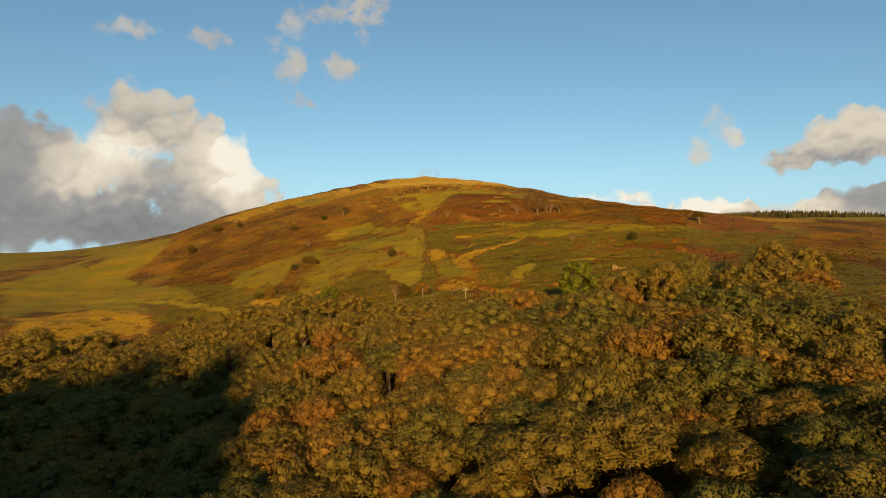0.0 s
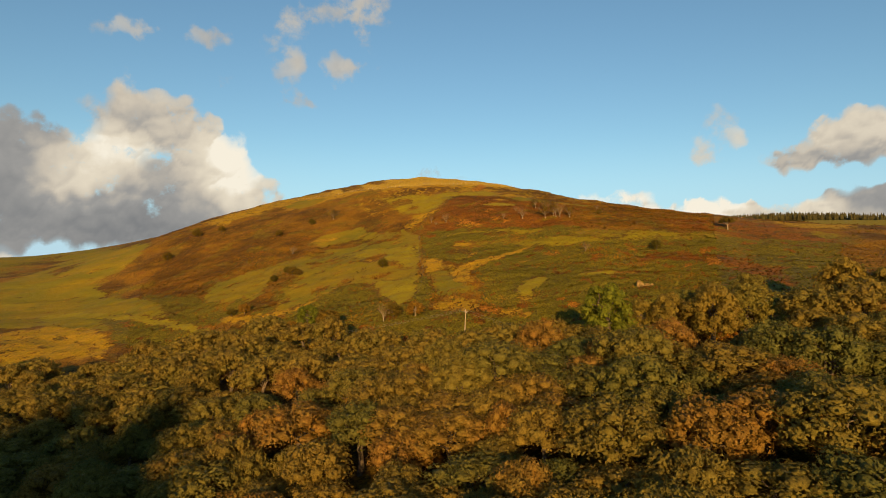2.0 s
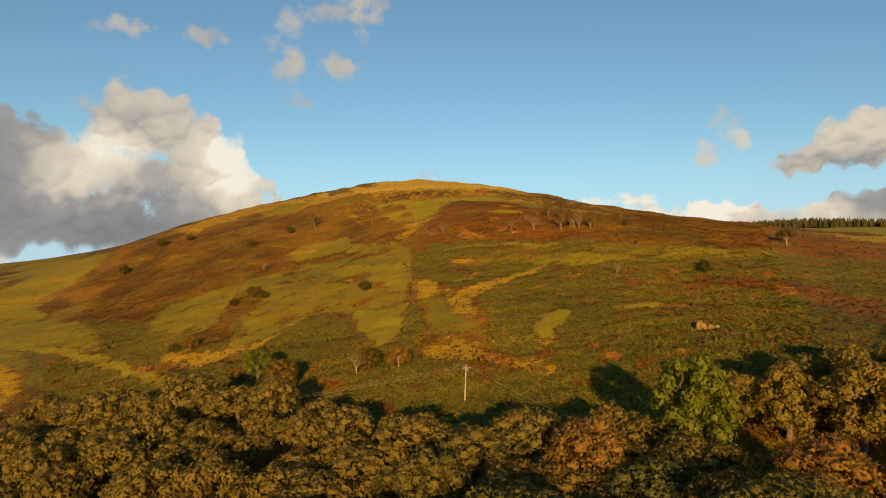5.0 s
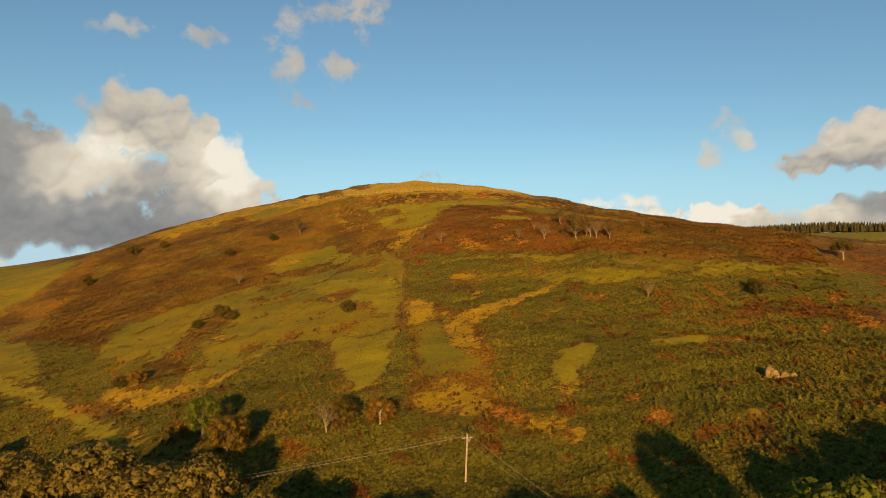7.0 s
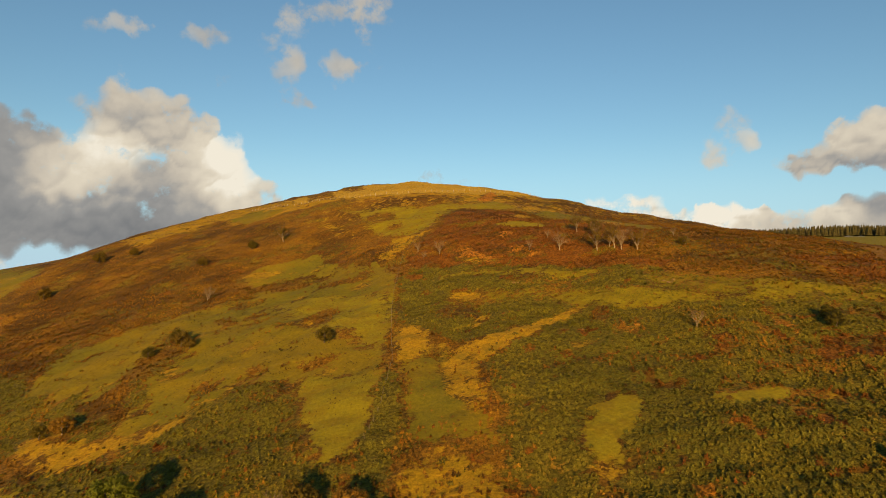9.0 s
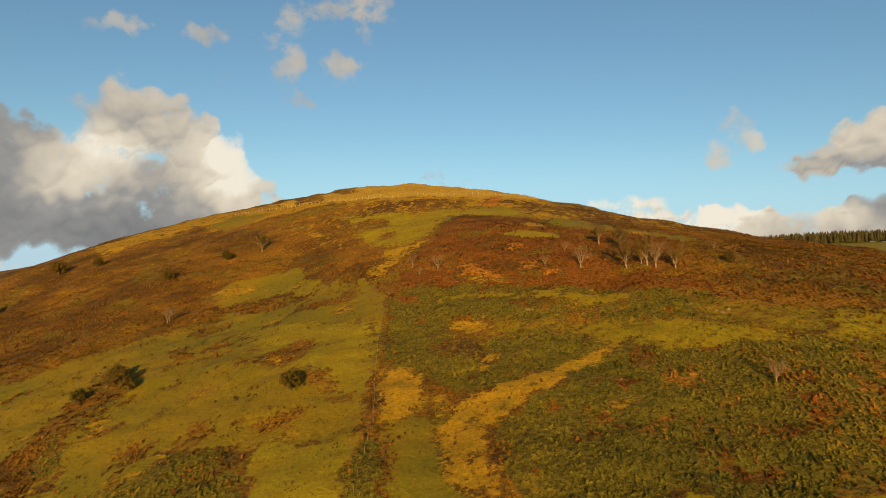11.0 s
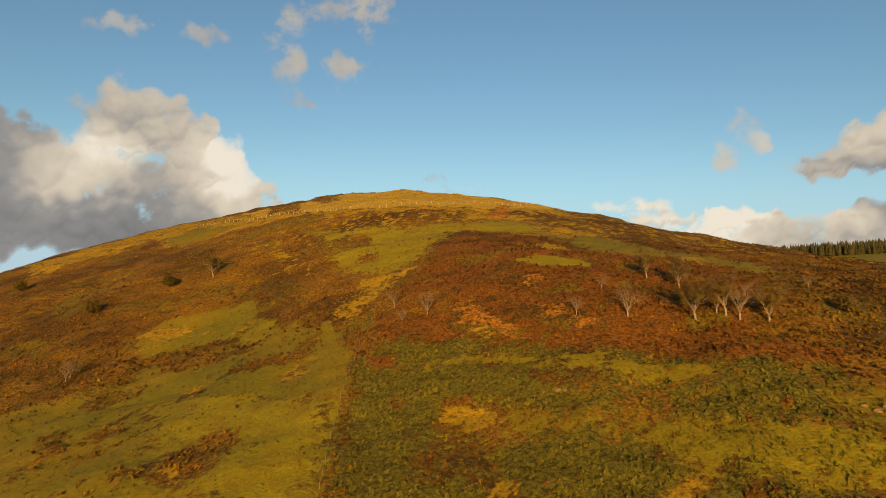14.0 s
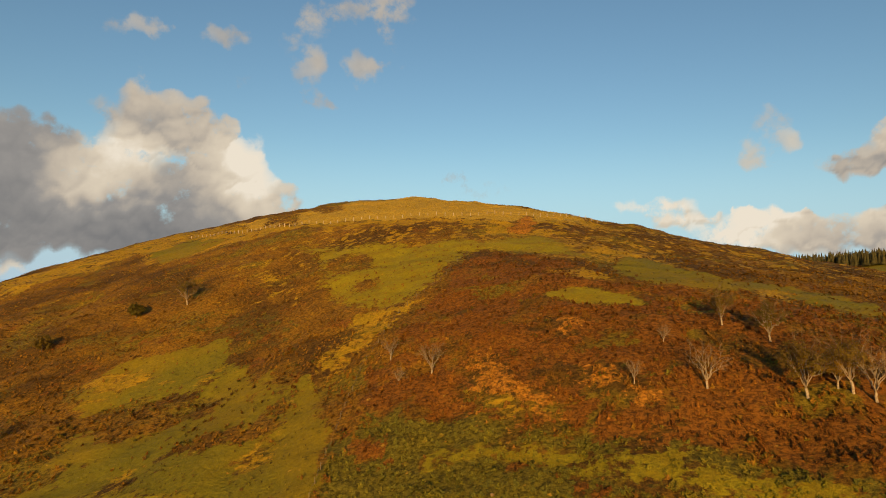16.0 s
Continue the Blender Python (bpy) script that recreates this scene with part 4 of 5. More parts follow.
def broadleaf(name, seed, height, spread, lobes, leaves, size, leaf, bark, open_crown=0.0, hang=1.35):
    """A round-headed tree: trunk, limbs reaching into the lobes of the crown, and a crown of leaf sprays."""
    r = np.random.RandomState(seed)
    root = new(name)
    base = height * 0.30
    centre = np.array((0, 0, height * (0.62 if hang < 1.5 else 0.48)))
    dirs = []
    for i in range(lobes):
        z = 1 - (i + 0.5) / lobes * hang
        a = i * 2.39996 + r.uniform(-0.4, 0.4)
        q = math.sqrt(max(0, 1 - z * z))
        dirs.append((q * math.cos(a), q * math.sin(a), z))
    dirs = np.array(dirs)
    half = np.array((spread, spread, height * (0.40 if hang < 1.5 else 0.47)))
    mids = centre + dirs * half * r.uniform(0.60, 0.84, (lobes, 1))
    rads = spread * r.uniform(0.75, 1.2, lobes) * 1.8 / math.sqrt(lobes)
    wood = [tube(bent(r, (0, 0, -0.6), (r.uniform(-.3, .3), r.uniform(-.3, .3), height * 0.55), 0.03), np.linspace(0.045, 0.022, 5) * height, 7)]
    for m in mids[::max(1, lobes // 9)]:
        start = np.array((0, 0, r.uniform(base, height * 0.45)))
        wood.append(tube(bent(r, start, m + dirs[0] * 0.2, 0.08), np.linspace(0.016, 0.004, 5) * height, 4))
    v, f = gather(wood)
    part("trunk", quick_mesh("trunk", v, f, [bark], True), root)
    share = rads ** 2 / (rads ** 2).sum()
    cs, ns = [], []
    for m, q, k in zip(mids, rads, share):
        n = max(6, int(leaves * k))
        d = r.normal(0, 1, (n, 3))
        d[:, 2] = d[:, 2] * 0.9 + 0.35
        d /= np.linalg.norm(d, axis=1)[:, None]
        reach = q * (1.06 - np.abs(r.normal(0, 0.15 + open_crown, (n, 1))))
        cs.append(m + d * reach * (1, 1, 0.85)), ns.append(d)
    cs, ns = np.concatenate(cs), np.concatenate(ns)
    keep = cs[:, 2] > height * 0.08
    cs, ns = cs[keep], ns[keep]
    hulls = [core(r, m, q * (0.64 - 1.5 * open_crown)) for m, q in zip(mids, rads) if m[2] > height * 0.2]
    pieces = [kites(r, cs, ns, size), *hulls]
    v, f = gather([p[:2] for p in pieces])
    n = np.concatenate([p[2] for p in pieces])
    LEANS[part("crown", quick_mesh("crown", v, f, [leaf], True, n), root).data.name] = n

    return root


def bare_tree(name, seed, height, spread, twigs, leaf_count, leaf, bark, lean=0.0):
    """A tree that has lost most of its leaves: pale trunk, forking limbs, a haze of twigs."""
    r = np.random.RandomState(seed)
    root = new(name)
    fork = height * r.uniform(0.16, 0.24)
    top = np.array((lean * height, 0, fork))
    v, f = gather([tube(bent(r, (0, 0, -0.4), top, 0.03), np.linspace(0.034, 0.026, 5) * height, 7)])
    part("trunk", quick_mesh("trunk", v, f, [bark], True), root)
    limbs, fine, tips = [], [], []
    for i in range(9):
        a = i * 2 * np.pi / 9 + r.uniform(-0.3, 0.3)
        out = spread * r.uniform(0.35, 1.0)
        end = top + np.array((math.cos(a) * out + lean * height, math.sin(a) * out, (height - fork) * (1.0 - 0.45 * (out / spread) ** 2) * r.uniform(0.85, 1.0)))
        path = bent(r, top, end, 0.05, 7)
        limbs.append(tube(path, np.linspace(0.014, 0.0025, 7) * height, 5))
        for j in range(5):
            s = path[r.randint(2, 6)]
            e = s + (path[-1] - path[0]) * r.uniform(0.25, 0.5) + r.normal(0, 0.16, 3) * spread * 1.4
            e[2] = max(e[2], s[2])
            p2 = bent(r, s, e, 0.06, 4)
            limbs.append(tube(p2, np.linspace(0.006, 0.0018, 4) * height, 3))
            for k in range(twigs):
                s2 = p2[r.randint(1, 4)] + 0.0
                e2 = s2 + (e - s) * r.uniform(0.2, 0.6) + r.normal(0, 0.10, 3) * spread
                fine.append(tube(np.stack([s2, e2]), np.array((0.0028, 0.0010)) * height, 3))
                tips.append(e2)
    v, f = gather(limbs)
    part("limb", quick_mesh("limb", v, f, [MAT_LIMB], True), root)
    v, f = gather(fine)
    tagged(part("twig_haze", quick_mesh("twig_haze", v, f, [MAT_TWIG]), root), kind="stuff")
    if leaf_count:
        tips = np.array(tips)
        cs = tips[r.randint(0, len(tips), leaf_count)] + r.normal(0, 0.06 * spread, (leaf_count, 3))
        v, f = sprays(r, cs, cs - (top + (0, 0, height * 0.3)), 0.020 * height)
        tagged(part("foliage", quick_mesh("foliage", v, f, [leaf]), root), kind="stuff")
    return root


def stand(ob, x, y, size=1.0, turn=0.0, sink=0.0):
    """Set a first tree or thing on the ground."""
    ob.matrix_basis = pose(x, y, ground_at(x, y) - sink, 0, 0, turn) @ Matrix.Diagonal((size, size, size, 1))
    return ob


# ---------------------------------------------------------------- the oak wood on the lower slope
def build_wood():
    r = np.random.RandomState(41)
    near = [broadleaf("oak_tree", 90 + i, 10.5, 5.0 + 0.3 * (i % 3), 38, 7000, 0.155, MAT_OAK, MAT_BARK, 0.0, 1.48) for i in range(5)]
    mid = [broadleaf("oak_tree", 100 + i, 10.5, 5.0 + 0.3 * (i % 3), 36, 3400, 0.215, MAT_OAK, MAT_BARK, 0.0, 1.48) for i in range(6)]
    far = [broadleaf("oak_tree", 200 + i, 10.0, 4.9, 36, 1800, 0.29, MAT_OAK, MAT_BARK, 0.0, 1.45) for i in range(4)]
    spots = []
    for _ in range(16000):
        x, y = r.uniform(-190, 130), r.uniform(40, 290)
        if abs(x) > 16 + 0.73 * y or y < 52 - 0.42 * x * (x < 0) or wooded(np.array([x]), np.array([y]))[0] < 0.5:
            continue
        if any((x - a) ** 2 + (y - b) ** 2 < (3.8 + 3.4 * k) ** 2 for a, b, k in spots if abs(y - b) < 9):
            continue
        spots.append((x, y, r.uniform(0.65, 1.3)))
    # oaks out of view on the right, added to cast shade on the slope
    for _ in range(400):
        x, y = r.uniform(66, 122), r.uniform(48, 104)
        if x > 0.73 * y + 9 and all((x - a) ** 2 + (y - b) ** 2 > 60 for a, b, k in spots):
            spots.append((x, y, r.uniform(0.8, 1.3)))
    spots.sort(key=lambda s: s[0] ** 2 * 0.3 + s[1] ** 2)
    used, rest, leans = set(), {"trunks": [], "crowns": []}, []
    for n, (x, y, k) in enumerate(spots):
        m = pose(x, y, ground_at(x, y) - 0.1, r.uniform(-5, 5), r.uniform(-5, 5), r.uniform(0, 360)) @ Matrix.Diagonal((k * r.uniform(1.06, 1.25), k * r.uniform(1.06, 1.25), 0.95 * k ** 0.5 * r.uniform(0.82, 1.25), 1))
        close = 0 if n < 64 else 1 if n < 300 else 2
        kinds = (near, mid, far)[close]
        i = r.randint(0, len(kinds))
        if n < 300:
            ob = kinds[i] if (close, i) not in used else copy_thing(kinds[i], Matrix())
            used.add((close, i))
            ob.matrix_basis = m
            tagged(ob, "round-crowned oak turning olive and russet in a dense wood", "tree", "oaks of the wood")
            continue
        for child in kinds[i].children:
            me, key = child.data, "trunks" if child.name.startswith("trunk") else "crowns"
            co, fa = np.empty(len(me.vertices) * 3, np.float32), np.empty(len(me.loops), np.int32)
            me.vertices.foreach_get("co", co), me.loops.foreach_get("vertex_index", fa)
            mm = np.array(m)
            rest[key].append((co.reshape(-1, 3) @ mm[:3, :3].T + mm[:3, 3], fa.reshape(len(me.polygons), -1)))
            if key == "crowns":
                lean = LEANS[me.name] @ np.linalg.inv(mm[:3, :3])
                leans.append(lean / np.linalg.norm(lean, axis=1)[:, None])
    for first in far:
        for ob in (*first.children, first):
            bpy.data.objects.remove(ob)
    for key, mat, label, cat in (("trunks", MAT_BARK, "grey-brown trunks at the far side of the oak wood", "trunks"), ("crowns", MAT_OAK_FAR, "olive and russet crowns at the far side of the oak wood", "woodland")):
        if rest[key]:
            v, f = gather(rest[key])
            tagged(new("far_oak_" + key, quick_mesh("far_oak_" + key, v, f, [mat], True, np.concatenate(leans) if key == "crowns" else None)), label, cat, kind="stuff")


build_wood()


# ---------------------------------------------------------------- single trees
def build_single_trees():
    ash = broadleaf("ash_tree", 301, 13.5, 4.2, 42, 5200, 0.215, MAT_ASH, MAT_BARK, 0.05, 1.8)
    tagged(stand(ash, 40.5, 187, 1.5), "bright green ash tree at the edge of the wood", "tree")
    edge = broadleaf("oak_tree", 302, 11.0, 4.8, 46, 5200, 0.225, MAT_OAK_EDGE, MAT_BARK, 0.0, 1.9)
    tagged(stand(edge, 58, 194, 1.15, 20), "brown-olive oak at the edge of the wood", "tree")
    for x, y, k, a in ((66, 188, 1.2, 100), (75, 190, 1.1, 210), (80, 199, 1.05, 170), (71, 199, 1.05, 45), (105, 200, 1.2, 60), (64, 201, 0.9, 290), (112, 192, 1.15, 10), (52, 199, 0.8, 130)):
        copy_thing(edge, pose(x, y, ground_at(x, y), 0, 0, a) @ Matrix.Diagonal((k, k, k, 1)))
    green = broadleaf("ash_tree", 303, 10.5, 4.2, 36, 4400, 0.20, MAT_ASH, MAT_BARK, 0.05, 1.8)
    tagged(stand(green, -49, 272, 1.0), "small green ash among gorse above the wood", "tree")
    brown = broadleaf("hawthorn_tree", 304, 8.6, 4.7, 36, 4400, 0.20, MAT_THORN, MAT_BARK, 0.0, 1.8)
    tagged(stand(brown, -39, 259, 1.0), "dense brown hawthorn beside a green ash", "tree")
    bush = broadleaf("thorn_bush", 305, 4.2, 2.3, 18, 1300, 0.16, MAT_BUSH, MAT_BARK, 0.06, 1.8)
    tagged(stand(bush, -28, 343, 1.1), "dark rounded thorn bush standing in pasture", "bush", "bushes on the hillside")
    for x, y, k, a in ((-77, 365, 1.1, 40), (-81, 371, 0.9, 140), (-73, 361, 0.8, 200), (-86, 362, 0.8, 10), (-185, 512, 1.4, 80), (-167, 514, 1.0, 120), (95, 312, 0.9, 30), (96, 317, 0.7, 200), (-112, 470, 1.0, 90), (-92, 483, 1.0, 220),
                       (-190, 473, 1.3, 15), (145, 235, 1.3, 70), (108, 160, 1.2, 160), (-16.8, 266, 1.25, 240), (-95, 325, 0.8, 60), (89, 388, 0.7, 10)):
        copy_thing(bush, pose(x, y, ground_at(x, y), 0, 0, a) @ Matrix.Diagonal((k, k, k, 1)))
    tan = broadleaf("hawthorn_tree", 306, 5.2, 3.3, 28, 2600, 0.13, MAT_TAN, MAT_PALE_BARK, 0.03, 1.75)
    tagged(stand(tan, -8.5, 262, 1.05), "low domed hawthorn with tan dead leaves on a slope", "tree")
    copy_thing(tan, pose(-56, 276, ground_at(-56, 276), 0, 0, 160) @ Matrix.Diagonal((0.8, 0.8, 0.8, 1)))
    copy_thing(tan, pose(-89, 324, ground_at(-89, 324), 0, 0, 70) @ Matrix.Diagonal((0.9, 0.9, 0.9, 1)))
    bare = [bare_tree("rowan_tree", 310 + i, 7.5, 3.5, 11, 260, MAT_TAN, MAT_PALE_BARK, (-0.03, 0.02, 0.04)[i]) for i in range(3)]
    leafy = [bare_tree("rowan_tree", 320 + i, 8.0, 3.8, 9, 3400, MAT_THORN, MAT_PALE_BARK, (-0.04, 0.05, 0.0)[i]) for i in range(3)]
    dome = broadleaf("hawthorn_tree", 307, 6.2, 3.5, 26, 2400, 0.15, MAT_THORN, MAT_PALE_BARK, 0.06, 1.15)
    tagged(stand(dome, 141.7, 346.6, 1.05), "lone domed hawthorn with pale trunk on the shoulder", "tree")
    used = set()
    for kind, i, x, y, h, a in (("b", 0, 46.6, 393.6, 7.7, 0), ("b", 1, 36.1, 396.2, 4.2, 60), ("b", 2, 44.5, 409, 3.3, 10), ("b", 1, 3.2, 411, 6.7, 200), ("b", 0, -5.7, 420.5, 4.6, 90), ("b", 2, -3, 410, 3.2, 30),
                                ("l", 1, 57.2, 414.8, 6.8, 180), ("l", 0, 62.6, 407.5, 7.4, 20), ("l", 0, 58.8, 388.2, 8.5, 0), ("l", 2, 63.2, 388.5, 6.4, 40), ("l", 1, 64.4, 386.9, 8.6, 120), ("b", 1, 66.3, 384.8, 8.3, 150), ("l", 2, 71.3, 383.4, 8.3, 250),
                                ("b", 2, 89.5, 387.8, 3.4, 0), ("b", 0, 92.1, 406.5, 3.6, 70), ("b", 1, 64.9, 316.8, 5.0, 0), ("b", 2, -91.3, 424.6, 5.6, 0), ("b", 0, -19.7, 262.7, 6.5, 10), ("b", 2, -90.8, 421.8, 5.0, 80), ("l", 0, -77, 485, 8.5, 10)):
        first = (bare if kind == "b" else leafy)[i]
        ob = first if (kind, i) not in used else copy_thing(first, Matrix())
        used.add((kind, i))
        k = 0.80 * h / (7.5 if kind == "b" else 8.0)
        ob.matrix_basis = pose(x, y, ground_at(x, y), 0, 0, a) @ Matrix.Diagonal((k, k, k, 1))
        tagged(ob, "leafless pale-barked rowan standing in rusty bracken" if kind == "b" else "windswept rowan with pale trunk and sparse brown leaves", "tree", "rowans on the hillside")


build_single_trees()


# ---------------------------------------------------------------- bracken, gorse, heather and grass
def clumps(r, x, y, wide, high, leaves, leaf=0.34, upright=1.0):
    """Tufts of leafy blades standing on the ground at x, y."""
    n = len(x)
    z = land(x, y)
    a = r.uniform(0, 2 * np.pi, (n, leaves))
    rise = r.uniform(0.05, 1.0, (n, leaves))
    reach = np.sqrt(1 - rise ** 2 * 0.8) * r.uniform(0.35, 1.0, (n, leaves))
    c = np.stack([x[:, None] + np.cos(a) * reach * wide[:, None] * 0.7, y[:, None] + np.sin(a) * reach * wide[:, None] * 0.7, z[:, None] + rise * high[:, None] * 0.75], -1)
    o = np.stack([np.cos(a) * reach, np.sin(a) * reach, rise * 0.9 * upright], -1)
    k = (wide * leaf)[:, None].repeat(leaves, 1).reshape(-1, 1)
    v, f = sprays(r, c.reshape(-1, 3), o.reshape(-1, 3) + (0, -0.25, 0.25 * upright), 1.0, 0.32)
    mid = c.reshape(-1, 1, 3)
    v = (mid + (v.reshape(-1, 3, 3) - mid) * k[:, None]).reshape(-1, 3)
    return v, f


def fronds(r, x, y, wide, high, leaves):
    """Tussocks of pointed fronds that lean outward from each place x, y, a face each."""
    n = len(x)
    z = land(x, y)
    gx, gy = 2 * (land(x + 0.5, y) - z), 2 * (land(x, y + 0.5) - z)
    a = np.arange(leaves) / leaves * 2 * np.pi + r.uniform(0, 6, (n, 1)) + r.uniform(-0.5, 0.5, (n, leaves))
    tip, half = wide[:, None] * r.uniform(0.2, 0.95, (n, leaves)), wide[:, None] * r.uniform(0.28, 0.62, (n, leaves))
    up = high[:, None] * r.uniform(0.35, 1.3, (n, leaves))
    back = wide[:, None] * r.uniform(-0.15, 0.35, (n, leaves))
    cx, sx = np.cos(a), np.sin(a)
    corners = []
    for out, side, rise in ((-back, -half, 0.30 * up), (-back, half, 0.30 * up), (tip, half * r.uniform(-0.5, 0.5, (n, leaves)), up)):
        dx, dy = cx * out - sx * side, sx * out + cx * side
        corners.append(np.stack([x[:, None] + dx, y[:, None] + dy, z[:, None] + rise + gx[:, None] * dx + gy[:, None] * dy], -1))
    v = np.stack(corners, 2).reshape(-1, 3)
    slope = np.repeat(np.stack([-gx, -gy, np.ones(n)], 1), leaves, 0)
    slope /= np.linalg.norm(slope, axis=1)[:, None]
    tri = v.reshape(-1, 3, 3)
    face = np.cross(tri[:, 1] - tri[:, 0], tri[:, 2] - tri[:, 0])
    face /= np.linalg.norm(face, axis=1)[:, None] + 1e-9
    f = np.arange(n * leaves * 3).reshape(-1, 3)
    over = (face * (slope + (0, -0.5, 0))).sum(1) < 0
    f[over], face[over] = f[over][:, ::-1], -face[over]
    lean = 0.55 * slope + 0.6 * face
    lean /= np.linalg.norm(lean, axis=1)[:, None] + 1e-9
    return v, f, np.repeat(lean, 3, 0)


def build_growth():
    r = np.random.RandomState(77)
    n = 150000
    y = 205 + 430 * r.uniform(0, 1, n) ** 1.3
    x = r.uniform(-1, 1, n) * (40 + 0.42 * (y - 100)) - 8
    x, y = np.concatenate([x, r.uniform(-330, 260, 26000), r.uniform(55, 220, 12000), r.uniform(34, 112, 8000)]), np.concatenate([y, r.uniform(230, 640, 26000), r.uniform(90, 320, 12000), r.uniform(142, 216, 8000)])
    shares = covers(x, y)
    wood = wooded(x, y)
    pick = r.uniform(0, 1, len(x))
    heath = np.clip(1 - sum(shares.values()) - wood, 0, 1)
    herd = ripple(x, y, 16, 33) + 0.7 * ripple(x, y, 5, 34)
    low = 1 - 0.5 * smooth(y, 430, 540)
    pasture = shares["grass"] + 0.7 * shares["meadow"]
    for name, chance, wide, high, mat, label, cat in (
            ("heather", heath * 0.85, 0.48, 0.46, MAT_HEATH, "brown heather and dead bracken clumps on the slope", "heather"),
            ("gorse", np.clip(1.7 * shares["scrub"] - 0.6, 0, 1), 0.54, 0.36, MAT_SCRUB, "dark green gorse and bracken thicket", "scrub"),
            ("bracken", shares["rust"] * 0.95, 0.46, 0.46, MAT_RUST, "rust-red autumn bracken", "bracken"),
            ("tawny_grass", shares["tawny"] * 0.22, 0.32, 0.26, MAT_TAWNY, "tufts of tawny dead grass", "grass"),
            ("green_bracken", np.clip(shares["meadow"] + shares["grass"] + 0.4 * shares["scrub"], 0, 1) * smooth(x, 0, 8) * smooth(y, 316, 328) * (1 - smooth(y, 405, 420)) * 1.0, 0.42, 0.26, MAT_FERN, "olive-green bracken and rushes on a hillside terrace", "bracken"),
            ("golden_bracken", shares["red"] * 0.85, 0.40, 0.55, MAT_GOLD, "golden dead bracken fronds", "bracken"),
            ("rushes", pasture * ((x < -2) | (y > 425)) * np.where(herd > 0.40, 0.46, 0.08 + 0.12 * smooth(y, 320, 370) * smooth(-x, 20, 50)), 0.26, 0.20, MAT_TUFT, "rush and heather tufts dotted over pasture", "grass")):
        pieces = []
        for s, leaves in (((pick < chance) & (y < 430), 6), ((pick < chance) & (y >= 430), 4)):
            k = r.uniform(0.5, 1.5, s.sum())
            pieces.append(fronds(r, x[s], y[s], wide * k, high * k * low[s] * r.uniform(0.6, 1.35, s.sum()), leaves))
        v, f = gather([p[:2] for p in pieces])
        tagged(new(name, quick_mesh(name, v, f, [mat], True, np.concatenate([p[2] for p in pieces]))), label, cat, kind="stuff")
    s = pick < shares["straw"] * 0.7
    k = r.uniform(0.6, 1.4, s.sum())
    v, f = clumps(r, x[s], y[s], 0.7 * k, 0.14 * k, 8, 0.34, 0.2)
    tagged(new("bleached_grass", quick_mesh("bleached_grass", v, f, [MAT_STRAW])), "pale bleached grass on the hilltop", "grass", kind="stuff")
    s = (pick < (heath * 0.028 + shares["scrub"] * 0.012 + shares["grass"] * 0.002 * (herd > 0.5))) & (y > 240) & (y < 440)
    k = r.uniform(0.5, 1.3, s.sum()) ** 1.5 * 1.3
    k, bx, by = np.repeat(k, 26), np.repeat(x[s], 26), np.repeat(y[s], 26)
    d = r.normal(0, 1, (len(k), 3))
    d /= np.linalg.norm(d, axis=1)[:, None]
    d[:, 2] = np.abs(d[:, 2])
    at = np.stack([bx, by, land(bx, by)], 1) + d * (k * r.uniform(0.45, 1.0, len(k)))[:, None] * (0.75, 0.75, 0.6)
    v, f, n = kites(r, at, d, 0.21, 0.5)
    tagged(new("gorse_bushes", quick_mesh("gorse_bushes", v, f, [MAT_SHRUB], True, n)), "low dark gorse bushes dotted over the hillside", "bushes", kind="stuff")


build_growth()


# ---------------------------------------------------------------- spruce plantation beyond the right shoulder
def build_plantation():
    r = np.random.RandomState(5)
    pieces = []
    for _ in range(2300):
        x = r.uniform(258, 860)
        y = 832 + r.uniform(0, 75)
        h = r.uniform(8.5, 12.5)
        z = ground_at(x, y)
        for t in range(6):
            low, k = h * (0.08 + 0.15 * t), 2.3 * (1 - t / 6.6) * r.uniform(0.85, 1.15)
            ang = np.arange(7) / 7 * 2 * np.pi + r.uniform(0, 1)
            ring = np.stack([x + np.cos(ang) * k * r.uniform(0.7, 1.2, 7), y + np.sin(ang) * k * r.uniform(0.7, 1.2, 7), np.full(7, z + low) + r.uniform(-.3, .3, 7)], 1)
            v = np.concatenate([ring, [(x, y, z + low + h * 0.26)]])
            pieces.append((v, [(i, (i + 1) % 7, 7) for i in range(7)]))
    v, f = gather(pieces)
    tagged(new("spruce_plantation", quick_mesh("spruce_plantation", v, f, [MAT_FIR])), "dark spruce plantation along the far ridge", "conifers", kind="stuff")


build_plantation()


# ---------------------------------------------------------------- fences
def box(x0, y0, z0, x1, y1, z1):
    v = np.array([(x, y, z) for z in (z0, z1) for y in (y0, y1) for x in (x0, x1)], float)
    return v, np.array([(0, 2, 3, 1), (4, 5, 7, 6), (0, 1, 5, 4), (1, 3, 7, 5), (3, 2, 6, 7), (2, 0, 4, 6)])


def along(path, gap):
    """Places at even gaps along a broken line."""
    p = np.array(path, float)
    d = np.concatenate([[0], np.cumsum(np.hypot(*np.diff(p, axis=0).T))])
    s = np.arange(0, d[-1], gap)
    return np.stack([np.interp(s, d, p[:, 0]), np.interp(s, d, p[:, 1])], 1)


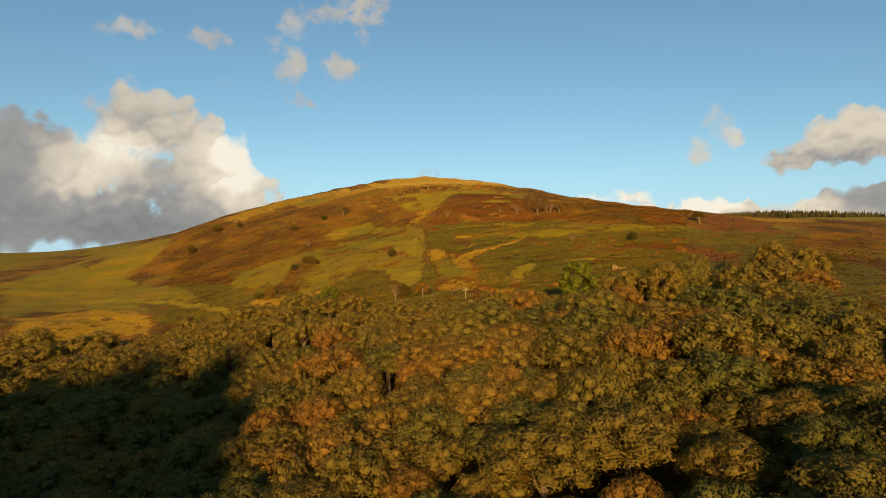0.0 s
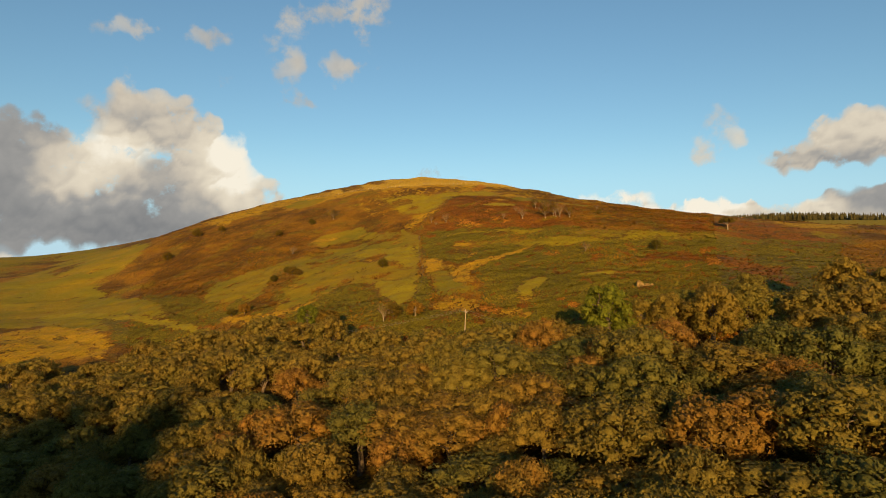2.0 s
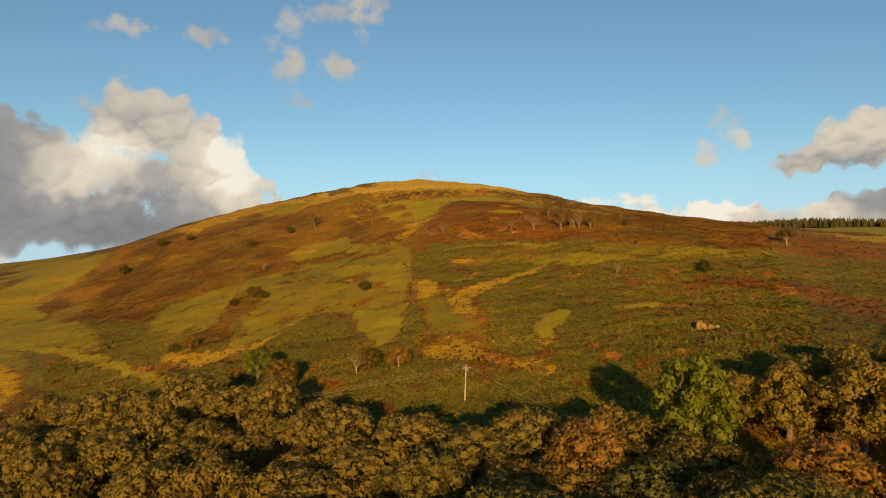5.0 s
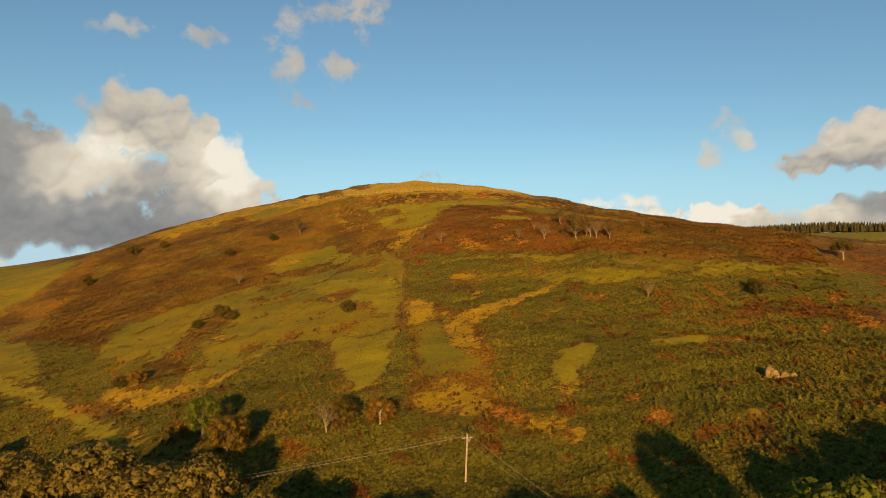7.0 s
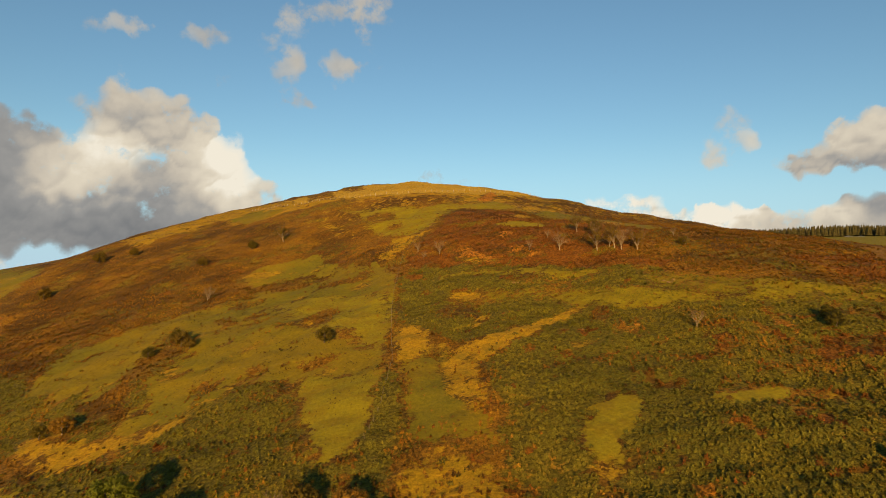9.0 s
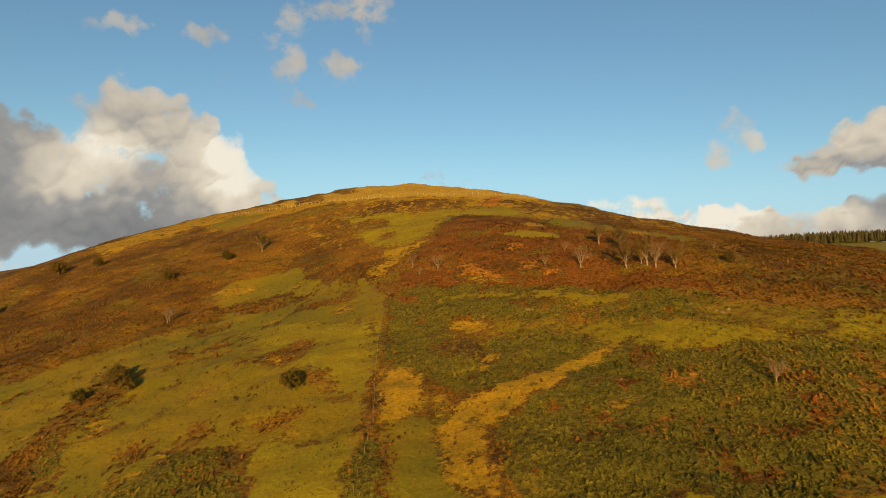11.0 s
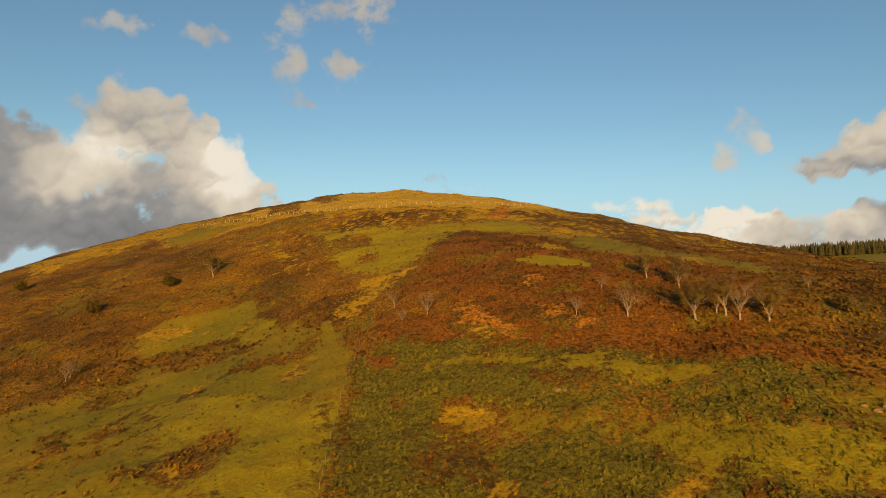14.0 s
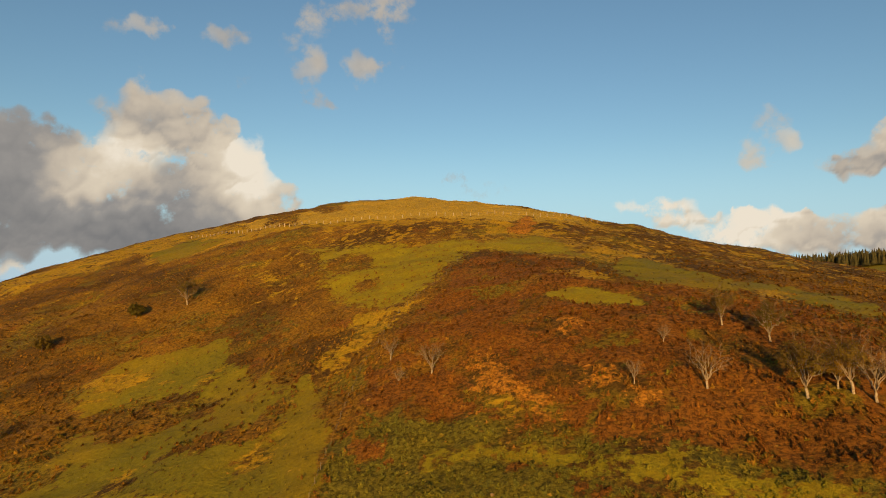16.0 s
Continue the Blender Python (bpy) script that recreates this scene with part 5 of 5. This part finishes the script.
def build_fence(path, gap, tall, thick, seed, mat, label):
    r = np.random.RandomState(seed)
    root = tagged(new("fence"), label, "fence")
    v, f = box(-thick / 2, -thick / 2, -0.3, thick / 2, thick / 2, tall)
    v[4:, :2] *= 0.8
    me = quick_mesh("post", v, f, [mat])
    spots = along(path, gap)
    tops = []
    for x, y in spots:
        z = ground_at(x, y)
        ob = new("post", me)
        ob.parent = root
        ob.matrix_basis = pose(x, y, z, r.uniform(-5, 5), r.uniform(-5, 5), r.uniform(0, 90)) @ Matrix.Diagonal((1, 1, r.uniform(0.85, 1.1), 1))
        tops.append((x, y, z))
    for up in (0.45, 0.75, 1.05):
        v, f = tube(np.array(tops) + (0, 0, up * tall / 1.2), np.full(len(tops), 0.004), 3)
        part("wire", quick_mesh("wire", v, f, [MAT_WIRE]), root)


build_fence(((-129, 601), (-87, 570), (-64, 553), (-43, 546), (-20, 542), (-2, 541), (16, 545), (32, 550), (50, 560), (66, 570)), 3.4, 1.3, 0.20, 1, MAT_POST, "pale wooden post and wire fence across the hilltop")
build_fence(((9, 485), (3, 462), (-7, 446), (-12, 420), (-12, 394), (-11.5, 367), (-9.5, 343), (-7.5, 324), (-8, 300), (-10, 285)), 3.6, 1.1, 0.10, 2, MAT_OLD_POST, "old post and wire fence down the slope beside pasture")


# ---------------------------------------------------------------- power line
def build_pole(x, y, tall, turn, lean):
    root = new("power_pole")
    v, f = tube(np.array([(0, 0, -1), (0, 0, tall * 0.5), (0, 0, tall)]), np.array([0.19, 0.165, 0.14]), 10)
    part("pole", quick_mesh("pole", v, f, [MAT_POLE], True), root)
    v, f = box(-1.1, -0.09, tall - 0.75, 1.1, 0.09, tall - 0.57)
    arm = part("crossarm", quick_mesh("crossarm", v, f, [MAT_POLE]), root, "weathered timber crossarm")
    v, f = gather([tube(np.array([(s * 0.15, -0.10, tall - 1.3), (s * 0.8, -0.10, tall - 0.7)]), np.array([0.03, 0.03]), 4) for s in (-1, 1)])
    part("brace", quick_mesh("brace", v, f, [MAT_IRON]), arm)
    for s in (-1.0, 0.0, 1.0):
        up = tall - 0.57 if s else tall
        v, f = tube(np.array([(s, 0, up - 0.02), (s, 0, up + 0.10), (s, 0, up + 0.12), (s, 0, up + 0.22), (s, 0, up + 0.30)]), np.array([0.02, 0.02, 0.085, 0.10, 0.04]), 8)
        part("insulator", quick_mesh("insulator", v, f, [MAT_CERAMIC], True), arm if s else root)
    v, f = box(0.16, -0.22, tall - 1.35, 0.52, 0.22, tall - 0.85)
    part("switch_box", quick_mesh("switch_box", v, f, [MAT_IRON]), root, "small grey switch box")
    root.matrix_basis = pose(x, y, ground_at(x, y), 0, lean, turn)
    return tagged(root, "sunlit wooden power pole with crossarm and insulators", "power pole")


def build_line():
    spots = ((-74, 237, 8.0, 90, 0), (8.4, 238.5, 7.9, 35, 2.5), (31, 190, 6.2, 60, 0))
    poles = [build_pole(*s) for s in spots]
    heads = []
    for p in poles:
        heads.append([p.matrix_basis @ Vector((s, 0, 7.6 if s else 8.1)) for s in (-1.0, 0.0, 1.0)])
    for a, b in ((0, 1), (1, 2)):
        for k in range(3):
            s = np.linspace(0, 1, 24)[:, None]
            path = np.array(heads[a][k]) * (1 - s) + np.array(heads[b][k]) * s
            path[:, 2] -= (4 * s * (1 - s) * 1.1)[:, 0]
            v, f = tube(path, np.full(24, 0.013), 4)
            tagged(new("power_cable", quick_mesh("power_cable", v, f, [MAT_CABLE])), "thin overhead power cable strung between wooden poles", "cable", "overhead cables")


build_line()


# ---------------------------------------------------------------- rock outcrop
def build_rock(x, y, size, seed, label, rise=1.0):
    r = np.random.RandomState(seed)
    bm = bmesh.new()
    bmesh.ops.create_icosphere(bm, subdivisions=4, radius=1.0)
    cuts = [(Vector(r.normal(0, 1, 3)).normalized(), r.uniform(0.55, 0.9)) for _ in range(22)]
    for v in bm.verts:
        for n, d in cuts:
            over = v.co.dot(n) - d
            if over > 0:
                v.co -= n * over * 0.9
        v.co += v.co.normalized() * 0.10 * noise.fractal(v.co * 2.2 + Vector((seed, 0, 0)), 1.0, 2.0, 4)
    me = bpy.data.meshes.new("boulder")
    bm.to_mesh(me)
    bm.free()
    me.materials.append(MAT_ROCK)
    ob = new("boulder", me)
    ob.matrix_basis = pose(x, y, ground_at(x, y) + size * 0.12 * rise, 12, -8, 40 * seed) @ Matrix.Diagonal((size * 1.35 / rise, size * 0.9, size * 0.8 * rise, 1))
    return tagged(ob, label, "rock", "rocks on the slope")


def build_outcrop(spots, seed, label):
    """Craggy slabs that crop out of the slope together."""
    r = np.random.RandomState(seed)
    bm = bmesh.new()
    for x, y, wide, deep, tall in spots:
        made = bmesh.ops.create_icosphere(bm, subdivisions=3, radius=1.0)["verts"]
        cuts = [(Vector(r.normal(0, 1, 3)).normalized(), r.uniform(0.45, 0.85)) for _ in range(16)]
        turn = Euler((r.uniform(-0.3, 0.3), r.uniform(-0.3, 0.3), r.uniform(0, 3))).to_matrix()
        for v in made:
            for n, d in cuts:
                v.co -= n * max(0.0, v.co.dot(n) - d) * 0.95
            v.co += v.co.normalized() * 0.22 * noise.fractal(v.co * 3.0 + Vector((x, y, 0)), 1.0, 2.0, 5)
            v.co = turn @ v.co
            v.co = Vector((x + v.co.x * wide, y + v.co.y * deep, ground_at(x, y) + tall * 0.25 + v.co.z * tall))
    me = bpy.data.meshes.new("rock_outcrop")
    bm.to_mesh(me)
    bm.free()
    me.materials.append(MAT_ROCK)
    return tagged(new("rock_outcrop", me), label, "rock", "rocks on the slope")


build_outcrop(((70.4, 258.6, 1.3, 1.1, 2.0), (71.6, 258.2, 1.5, 1.1, 1.4), (73.0, 257.6, 1.5, 1.1, 1.0), (74.4, 256.8, 1.1, 0.9, 0.7), (71.2, 257.3, 0.8, 0.7, 0.7)), 8, "pale sunlit craggy rock outcrop among dark green gorse")


for n, (sx, sy, size) in enumerate(((27.6, 369.6, 0.75), (28.8, 369.2, 0.5), (70.7, 351.7, 0.8), (69.9, 353.3, 0.6), (72.2, 351.9, 0.7), (71.5, 351.0, 0.45), (13.1, 377.1, 0.45), (-35.5, 319.8, 0.5), (-82.1, 368.1, 0.55), (-86.0, 412.2, 0.5), (40.4, 327.8, 0.5))):
    build_rock(sx, sy, size * 0.75, 10 + n, "small pale stone showing through bracken and grass")
